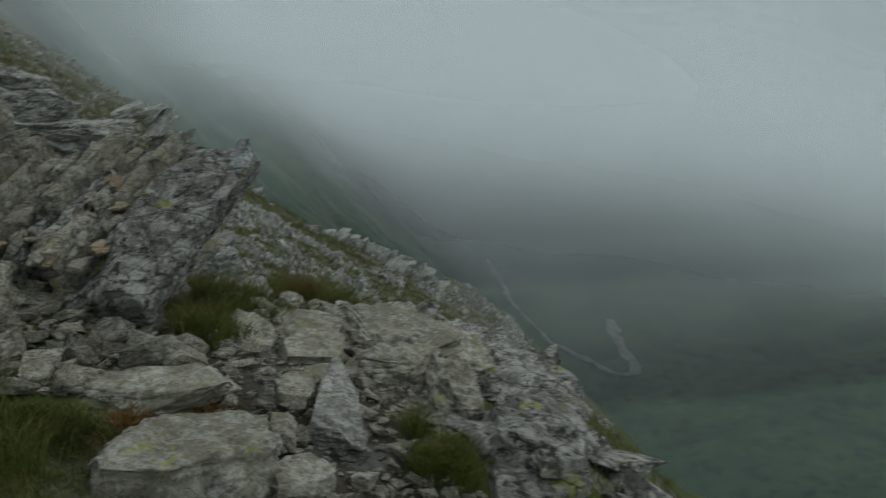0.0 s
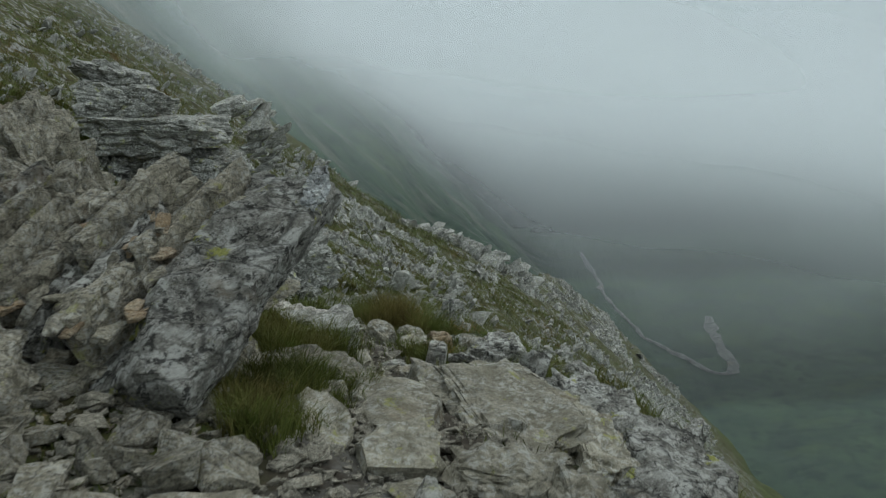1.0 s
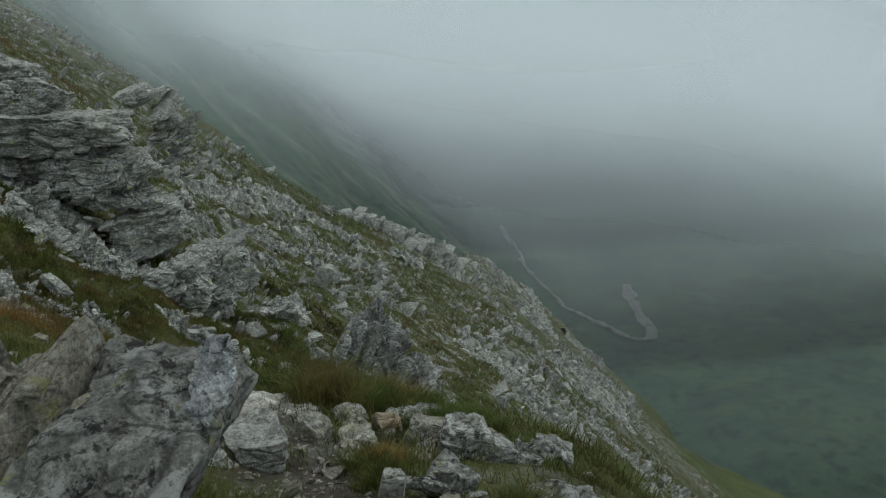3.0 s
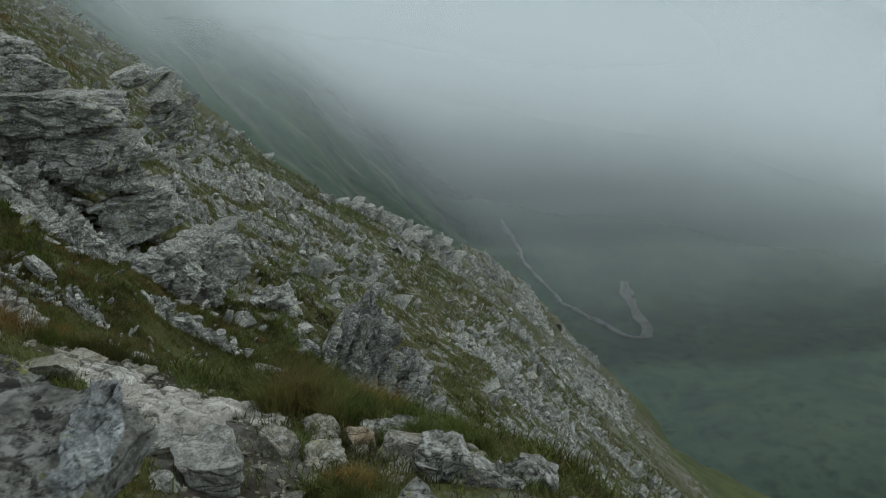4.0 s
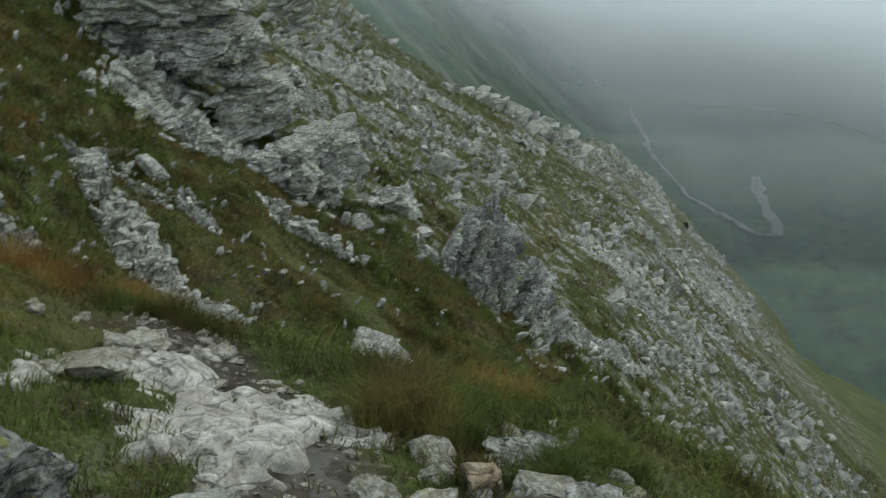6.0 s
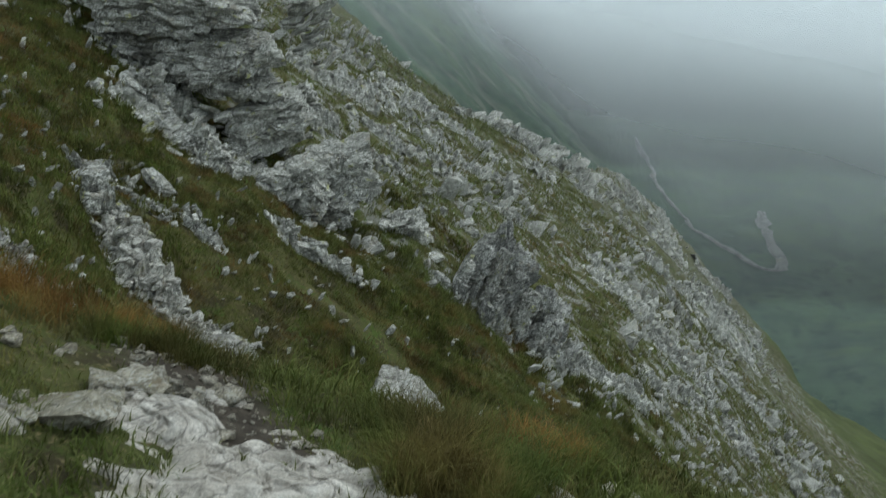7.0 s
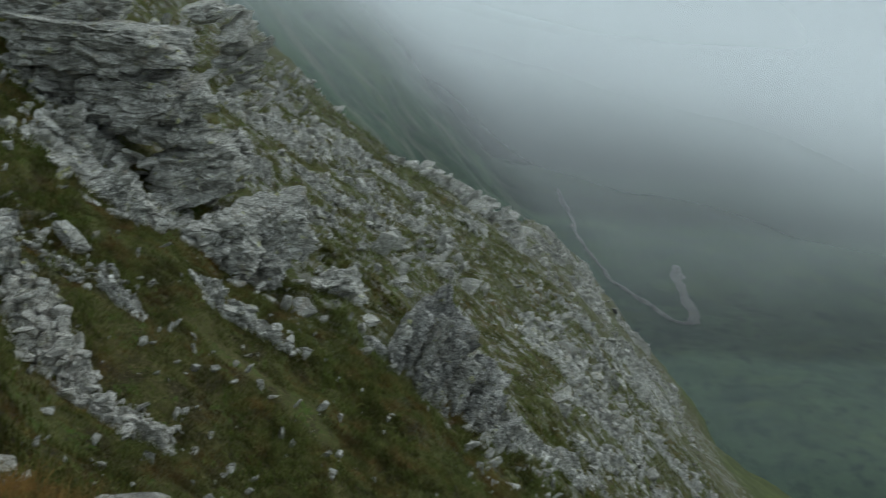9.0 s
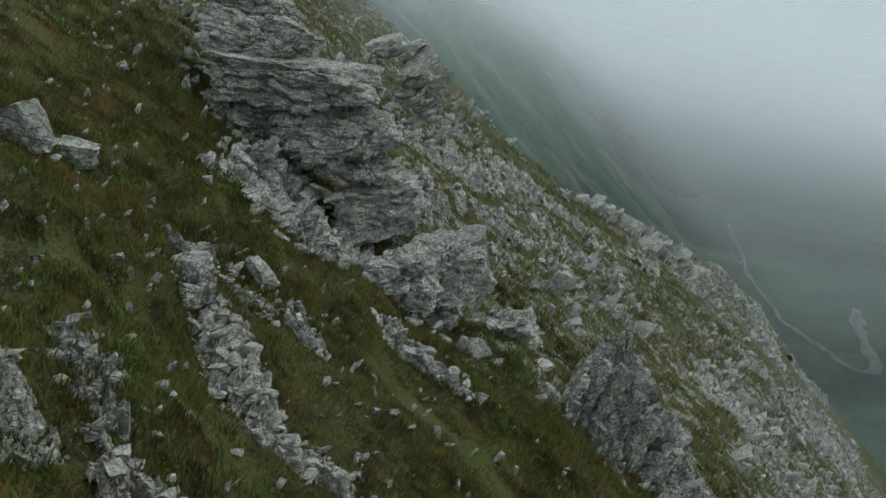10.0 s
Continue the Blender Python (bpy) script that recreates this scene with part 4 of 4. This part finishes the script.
def layered_boulder():
    """The overhanging stack of tilted plates above the path."""
    r = np.random.default_rng(31)
    root = new("layered_boulder")
    foot, tip = Vector((-1.315, 4.27, 1.49)), Vector((-1.065, 5.17, 1.985))
    d = (tip - foot).normalized()
    w = Vector((-0.958, 0.144, 0.239))
    w = (w - d * w.dot(d)).normalized()
    n = d.cross(w)
    if n.z < 0:
        n = -n
    frame3 = Matrix((d, w, n)).transposed().to_4x4()
    root.location = (-1.5, 4.75, z_at(-1.5, 4.75))
    tagged(root, "overhanging stack of tilted lichen-covered schist plates above the path", "boulder")

    def laid(a, across, up, turn=(0, 0, 0)):
        return Matrix.Translation(foot + d * a + w * across + n * up - root.location) @ frame3 @ pose(0, 0, 0, *turn)

    # the lichened block: flat on top, undercut below its outer edge, beaked at the upper end
    v, f = slab_points(r, 6, (1.17, 0.36, 0.38), 0.16, 0.07, 3.0)
    v = fractured(r, v, 0.24, 0.022, 0.7)
    v[:, 1] += 0.5 * np.clip(0.06 - v[:, 2], 0, None)
    v[:, 0] += 0.35 * np.clip(0.1 - v[:, 2], 0, None) * (v[:, 0] < 0)
    beak = np.clip((v[:, 0] - 0.05) / 0.53, 0, 1)
    v[:, 2] = np.where(v[:, 2] < 0, v[:, 2] * (1 - 0.6 * beak), v[:, 2])
    part("main_block", mesh_from("main_block", v, f), SCHIST, root, "grey block blotched with pale and black lichen", laid(0.555, 0.18, -0.145))
    v, f = slab_points(r, 5, (0.22, 0.07, 0.045), 0.6, 0.3, 3.0)
    part("quartz_band", mesh_from("quartz_band", v, f), QUARTZ, root, "blue-white quartz at the beak", laid(1.0, 0.06, 0.03, (4, -6, 10)))
    # boards of schist standing on edge beside it, broken along their length
    across = 0.37
    for i in range(11):
        thick = r.uniform(0.03, 0.068)
        at, end = r.uniform(0.0, 0.16) + 0.015 * i, 1.06 - 0.04 * i + r.uniform(-0.1, 0.06)
        while at < end - 0.12:
            run = min(r.uniform(0.28, 0.7), end - at + 0.08)
            deep = r.uniform(0.22, 0.30)
            proud = 0.03 + 0.045 * r.normal() - 0.005 * i - (0.012 * i if at > 0.5 else 0)
            v, f = slab_points(r, 4, (run * 1.04, thick * r.uniform(0.9, 1.1), deep), 0.12, 0.22, 2.0)
            m = laid(at + run / 2, across + thick / 2, proud - deep / 2, (r.normal() * 4 - 16, r.normal() * 2, r.normal() * 2))
            part("plate", mesh_from("plate", v, f), TAN if r.uniform() < 0.7 else SCHIST, root, m=m)
            at += run + r.uniform(0, 0.02)
        across += thick * 1.3
    for _ in range(44):
        q = r.uniform(0.02, 0.055)
        m = laid(r.uniform(0.1, 1.0), r.uniform(0.3, 0.75), r.uniform(-0.03, 0.02), (r.normal() * 14, r.normal() * 14, r.normal() * 20)) @ Matrix.Diagonal((q * 2.6, q * 1.2, q * 0.6, 1))
        part("flake", FLAKES[r.integers(len(FLAKES))], OCHRE if r.uniform() < 0.3 else TAN, root, m=m)
    # the bedrock that carries it
    v, f = rock_points(r, 5, (0.95, 0.85, 0.62), 12, 0.0, 0.0, 0.12, 2.6)
    part("bedrock", mesh_from("bedrock", v, f), TAN, root, m=Matrix.Translation(Vector((-1.85, 5.05, z_at(-1.85, 5.05) - 0.14)) - root.location) @ pose(0, 0, 0, 25, -8, 8))
    return root


layered_boulder()
outcrop("pale tan schist crag broken into leaning blocks beside the path", ((-2.27, 5.2, 1.76, 0.78, 0.8, 0.8, 8, -14, 10), (-1.78, 5.34, 1.74, 0.5, 0.5, 0.44, 6, -10, 14), (-2.95, 5.6, 1.9, 0.9, 0.9, 0.95, 8, -25, 10), (-3.45, 7.1, 1.75, 1.2, 1.0, 1.35, 8, -28, 10), (-2.25, 4.7, 1.56, 0.55, 0.4, 0.42, 12, -20, 10)), 10, 0.16, 32, 0.0, TAN, 6, 0.0, 0.1, block=0.34, amp=0.05)


def rubble():
    """Broken stone below the crag."""
    r = np.random.default_rng(34)
    for _ in range(125):
        x, y = r.uniform(-2.35, -1.05), r.uniform(3.7, 5.0)
        if x > -1.35 and y < 4.02:
            continue
        s_ = min(0.26, r.lognormal(-2.45, 0.5))
        ob = part("stone", RUBBLE[r.integers(8)], TAN)
        ob.matrix_basis = Matrix.Translation((x, y, z_at(x, y) + 0.12 * s_)) @ pose(0, 0, 0, r.normal() * 12 + 6, r.normal() * 12 - 8, r.uniform(0, 360)) @ Matrix.Diagonal((s_ * r.uniform(0.9, 1.6), s_ * r.uniform(0.7, 1.1), s_ * r.uniform(0.35, 0.7), 1))
        tagged(ob, "pale tan broken stone lying in the rubble", "stone", "rubble below the crag")


RUBBLE = [mesh_from("rubble", *rock_points(RNG, 3, (1, 1, 1), 10, 0.0, 0.0, 0.08, 2.4)) for _ in range(8)]
for me in RUBBLE:
    me.materials.append(TAN)
rubble()


# ---- ledges of bedrock across the slope ----
def ledges():
    r = np.random.default_rng(36)
    for k, (x0, y0, x1, y1, count) in enumerate(((-1.0, 72, 9, 125, 5), (-8, 44, -1, 60, 4), (-4, 36, 6, 62, 5), (1, 44, 14, 95, 6), (4, 82, 18, 124, 5), (-7.5, 33, -5, 42, 3), (-13.5, 46, -8.2, 57, 5), (-11.5, 36, -8.5, 47, 4), (-9.5, 30, -7.5, 38, 3), (-1, 30, 4, 40, 4), (10, 70, 20, 110, 5), (3, 33, 7, 45, 3))):
        rows = []
        for t in np.linspace(0, 1, count):
            x, y = x0 + (x1 - x0) * t + r.normal() * 0.6, y0 + (y1 - y0) * t + r.normal() * 2.0
            y = min(y, np.interp(x, CREST_X, CREST_Y) - 1.0)
            q = (0.5 + 0.012 * y) * r.lognormal(0, 0.3)
            rows.append((x, y, 70 + 25 * r.normal(), q * 1.7, q * 0.6, 0.16 + 0.004 * y, 0.28 + 0.006 * y))
        bedrock("broken ledge of grey schist breaking through the slope", rows, CLIFF, 360 + k, 7, (8, -52, 20), 0.05 + 0.0012 * y0)


ledges()


# ---- stones strewn over the slope ----
def strew():
    r = np.random.default_rng(41)
    n = 95000
    y = 12.5 * np.exp(r.uniform(0, 1, n) ** 0.85 * math.log(150 / 12.5))
    x = r.uniform(-1, 1, n) * (7 + 0.34 * y) - 3.0 + 0.03 * y
    keep = (y < np.interp(x, CREST_X, CREST_Y) + 2.5) & (knoll(x, y) < face(x, y) + 0.3)
    x, y = x[keep], y[keep]
    dens = stony_weight(x, y)
    streak = flat_noise(x * 1.0 + y * 0.15, y * 0.4, 0.5, 4, 0.65, 33.0)
    bowl = np.clip(1.5 - np.hypot((x + 8.5) / 6.5, (y - 15.5) / 7.5), 0, 1)
    keep = r.uniform(0, 1, len(x)) < 0.075 * bowl + np.clip(dens * (0.03 + 0.80 * streak), 0.012 - 0.008 * (x > 14), 0.6)
    x, y, streak = x[keep], y[keep], streak[keep]
    keep = x < 17 + 4 * flat_noise(x, y, 0.2, 3, 0.5, 45.0)
    x, y, streak = x[keep], y[keep], streak[keep]
    z = sheet_z(x, y)
    order = np.argsort(y)
    heap, singles = Heap(), []
    forms = [chip_points(r, 13 + k % 9) for k in range(24)]
    for c, i in enumerate(order):
        big = y[i] > 32 and streak[i] > 0.05 and r.uniform() < 0.03
        s = min(0.16 + 0.5 * max(0.0, min(1.0, (y[i] - 20) / 14)), r.lognormal(-2.15, 0.7) * (0.70 + 0.008 * y[i]))
        turn = (r.normal() * 16 + 8, r.normal() * 20 - 46, r.normal() * 30 + 12)
        dims = s * np.array([r.uniform(0.9, 2.2), r.uniform(0.6, 1.2), r.uniform(0.25, 0.65)])
        if c < 115:
            singles.append((x[i], y[i], z[i] + 0.06 * s, np.array([r.uniform(0.8, 1.5), r.uniform(0.8, 1.3), r.uniform(0.45, 0.8)]) * min(s, 0.2) * r.lognormal(0, 0.35), (turn[0], r.normal() * 16 - 14, turn[2] * 2)))
            continue
        if big:
            dims = dims / s * r.uniform(0.35, 0.75)
        v, f = forms[r.integers(24)]
        heap.add(turned(v * dims, *turn) + (x[i], y[i], z[i] + 0.04 * s), f)
    tagged(part("slope_stones", heap.mesh("slope_stones"), SCREE), "grey angular stones strewn thickly over the mountainside", "stones", kind="stuff")
    for px, py, pz, dims, turn in singles:
        ob = part("stone", CHIPS[r.integers(len(CHIPS))], RIB if r.uniform() < 0.45 else CLIFF)
        ob.matrix_basis = Matrix.Translation((px, py, pz)) @ pose(0, 0, 0, *turn) @ Matrix.Diagonal((*dims, 1))
        tagged(ob, "angular grey stone half sunk in the turf", "stone", "stones in the hollow")


strew()


def grit():
    r = np.random.default_rng(43)
    n = 9500
    y = r.uniform(1.5, 10.5, n)
    x = trail_x(y) + r.normal(0, 0.45, n)
    side = np.arange(n) < 4300
    x[side], y[side] = np.append(r.uniform(-2.0, -0.95, 1800), r.uniform(-1.0, -0.15, 2500)), np.append(r.uniform(3.75, 4.7, 1800), r.uniform(3.2, 5.0, 2500))
    keep = (r.uniform(0, 1, n) < 0.15 + 0.85 * trail_weight(x, y)) | side
    x, y = x[keep], y[keep]
    z = rough_ground_z(x, y)
    heap = Heap()
    forms = [chip_points(r, 9 + k % 5) for k in range(14)]
    for i in range(len(x)):
        s = min(0.10, r.lognormal(-4.25, 0.7))
        v, f = forms[r.integers(14)]
        heap.add(turned(v * s * np.array([r.uniform(0.9, 1.6), r.uniform(0.7, 1.1), r.uniform(0.4, 0.8)]), r.normal() * 14, r.normal() * 14, r.uniform(0, 360)) + (x[i], y[i], z[i] + 0.15 * s), f)
    tagged(part("trail_grit", heap.mesh("trail_grit"), GRIT), "loose pale stone chips littering the trodden path", "gravel", kind="stuff")


grit()


def wayside_stones():
    """Small stones lying in the grass beside the path."""
    r = np.random.default_rng(47)
    for x0, x1, y0, y1, count in ((-1.35, -0.35, 8.5, 9.8, 26), (-3.5, -2.5, 8.2, 9.5, 22), (-1.7, -0.6, 6.3, 8.3, 9)):
        for _ in range(count):
            x, y, k = r.uniform(x0, x1), r.uniform(y0, y1), min(0.2, r.lognormal(-2.5, 0.45))
            ob = part("stone", RUBBLE[r.integers(8)], TAN)
            ob.matrix_basis = Matrix.Translation((x, y, z_at(x, y) + 0.15 * k)) @ pose(0, 0, 0, r.normal() * 14, r.normal() * 14, r.uniform(0, 360)) @ Matrix.Diagonal((k * r.uniform(0.9, 1.6), k * r.uniform(0.7, 1.1), k * r.uniform(0.4, 0.8), 1))
            tagged(ob, "small pale stone lying in the grass beside the path", "stone", "stones beside the path")


wayside_stones()


# ---- grass ----
def blades(r, x, y, z, height, lean, width, plain=False):
    """Tapered, bent grass blades at many points."""
    n = len(x)
    a, b = r.uniform(0, 2 * math.pi, n), r.uniform(0, 2 * math.pi, n)
    sx, sy = np.cos(a) * width, np.sin(a) * width
    lx, ly = np.cos(b) * lean * height, np.sin(b) * lean * height
    root = np.stack([x, y, z - 0.02], 1)
    side = np.stack([sx, sy, np.zeros(n)], 1)
    mid = root + np.stack([lx * 0.35, ly * 0.35, height * 0.6], 1)
    tip = root + np.stack([lx, ly, height * (1 - 0.25 * lean)], 1)
    v = np.stack([root - side, root + side, mid - side * 0.7, mid + side * 0.7, tip], 1).reshape(-1, 3)
    if plain:
        o = np.arange(n)[:, None] * 3
        return v.reshape(-1, 5, 3)[:, (0, 1, 4)].reshape(-1, 3), o + (0, 1, 2)
    o = np.arange(n)[:, None] * 5
    f = np.concatenate([o + (0, 1, 3), o + (0, 3, 2), o + (2, 3, 4)])
    return v, f


def tussock(x, y, radius, height, count, material, label, seed):
    r = np.random.default_rng(seed)
    k = 14
    cx, cy = r.normal(0, 0.5 * radius, k), r.normal(0, 0.5 * radius, k)
    pick = r.integers(0, k, count)
    bx, by = x + cx[pick] + r.normal(0, 0.16 * radius, count), y + cy[pick] + r.normal(0, 0.16 * radius, count)
    h = height * 0.72 * (0.6 + 0.7 * r.uniform(0, 1, k))[pick] * r.uniform(0.4, 1.15, count)
    v, f = blades(r, bx, by, sheet_z(bx, by), h, r.uniform(0.25, 0.95, count), 0.0019)
    ob = part("grass_tussock", mesh_from("grass_tussock", v, f), material)
    tagged(ob, label, "grass", "tussocks along the path")


GREEN_T, RUST_T = "tussock of dark green alpine grass by the path", "tussock of rusty brown dry grass by the path"
for k, (tx, ty, rad, ht) in enumerate(((-1.25, 4.5, 0.24, 0.2), (-1.75, 3.45, 0.26, 0.22), (-1.6, 3.1, 0.36, 0.28), (-1.95, 3.7, 0.22, 0.2), (-1.4, 3.55, 0.16, 0.1), (-1.15, 4.95, 0.18, 0.24), (-0.26, 3.78, 0.12, 0.16), (-1.5, 6.1, 0.26, 0.34), (-0.42, 6.95, 0.2, 0.26), (-1.65, 9.3, 0.34, 0.44), (-3.2, 9.75, 0.35, 0.3), (-1.05, 7.35, 0.2, 0.2), (-1.0, 9.9, 0.25, 0.25), (-1.5, 5.75, 0.2, 0.24), (-0.55, 9.4, 0.24, 0.26))):
    tussock(tx, ty, rad, ht, 3600, TUSSOCK, GREEN_T, 60 + k)
for k, (tx, ty, rad, ht) in enumerate(((-1.25, 10.0, 0.3, 0.3), (-3.5, 10.1, 0.4, 0.34), (-3.9, 9.8, 0.4, 0.4), (-1.1, 3.7, 0.2, 0.07), (-1.02, 7.75, 0.14, 0.15))):
    tussock(tx, ty, rad, ht, 3000, RUSTY, RUST_T, 90 + k)


for k, (tx, ty, rad, ht) in enumerate(((-1.58, 9.1, 0.3, 0.56), (-1.3, 9.3, 0.22, 0.4), (-0.75, 8.9, 0.2, 0.3))):
    tussock(tx, ty, rad, ht, 4200, FRESH, "tall tussock of bright green and straw-tipped grass by the path", 120 + k)


def turf():
    r = np.random.default_rng(51)
    n = 130000
    y = 2.0 * np.exp(r.uniform(0, 1, n) * math.log(60 / 2.0))
    x = r.uniform(-1, 1, n) * (3.0 + 0.42 * y) - 2.5
    hollow = np.arange(n) < 34000
    x[hollow], y[hollow] = r.uniform(-14, 0.5, 34000), r.uniform(11.5, 26, 34000)
    keep = (y < np.interp(x, CREST_X, CREST_Y)) & (r.uniform(0, 1, n) < np.clip(1.15 - trail_weight(x, y) * 1.1 - 0.7 * stony_weight(x, y), 0.05, 1))
    keep &= flat_noise(x, y, 0.9, 3, 0.6, 71.0) > -0.75
    bare = ((x > -0.85) & (y < 8.4)) | ((x > -2.6) & (x < -1.0) & (y > 3.65) & (y < 4.9)) | ((x > -1.5) & (y > 5.1) & (y < 6.9))
    keep &= ~bare | (r.uniform(0, 1, n) < 0.12)
    x, y = x[keep], y[keep]
    near = y < 13
    bowl = (np.hypot((x + 8.5) / 6.5, (y - 15.5) / 7.5) < 1.3) & ~near
    for part_of, per, plain, name, look_, words in (
            (near, 10, False, "turf", TURF, "short olive and straw-brown alpine turf along the path"),
            (bowl, 11, True, "heath", HEATH, "dark olive-brown heath grass in the hollow"),
            (~near & ~bowl, 11, True, "slope_turf", TURF, "olive turf between the stones of the mountainside")):
        heap = Heap()
        px, py = x[part_of], y[part_of]
        size = (0.05 + 0.0044 * py) * (0.72 if name == "heath" else 1.0) * (0.75 + 0.5 * np.clip(flat_noise(px, py, 1.1, 3, 0.6, 77.0) + 0.5, 0, 1.6))
        bx = np.repeat(px, per) + r.normal(0, 1, len(px) * per) * np.repeat(size, per) * 0.7
        by = np.repeat(py, per) + r.normal(0, 1, len(px) * per) * np.repeat(size, per) * 0.7
        h = np.repeat(size, per) * r.uniform(0.5, 1.4, len(bx))
        heap.add(*blades(r, bx, by, sheet_z(bx, by), h, r.uniform(0.3, 1.0, len(bx)), np.repeat(0.0010 + 0.00035 * py, per), plain))
        tagged(part(name, heap.mesh(name), look_), words, "grass", kind="stuff")


def clumps():
    """Taller, darker clumps scattered through the turf of the hollow."""
    r = np.random.default_rng(53)
    x, y = r.uniform(-16, 1.5, 5200), r.uniform(9.5, 30, 5200)
    keep = (flat_noise(x, y, 0.5, 3, 0.6, 81.0) > -0.15) & (r.uniform(0, 1, 5200) > 0.8 * stony_weight(x, y)) & (trail_weight(x, y) < 0.3)
    x, y = x[keep], y[keep]
    per = 34
    rad = r.uniform(0.08, 0.28, len(x))
    a, q = r.uniform(0, 2 * math.pi, len(x) * per), np.sqrt(r.uniform(0, 1, len(x) * per)) * np.repeat(rad, per)
    bx, by = np.repeat(x, per) + q * np.cos(a), np.repeat(y, per) + q * np.sin(a)
    h = np.repeat(rad, per) * r.uniform(0.5, 1.25, len(bx))
    v, f = blades(r, bx, by, sheet_z(bx, by), h, r.uniform(0.3, 1.0, len(bx)), np.repeat(0.003 + 0.0004 * y, per))
    tagged(part("grass_clumps", mesh_from("grass_clumps", v, f), TUSSOCK), "darker clumps of long grass in the grassy hollow", "grass", kind="stuff")


turf()
clumps()
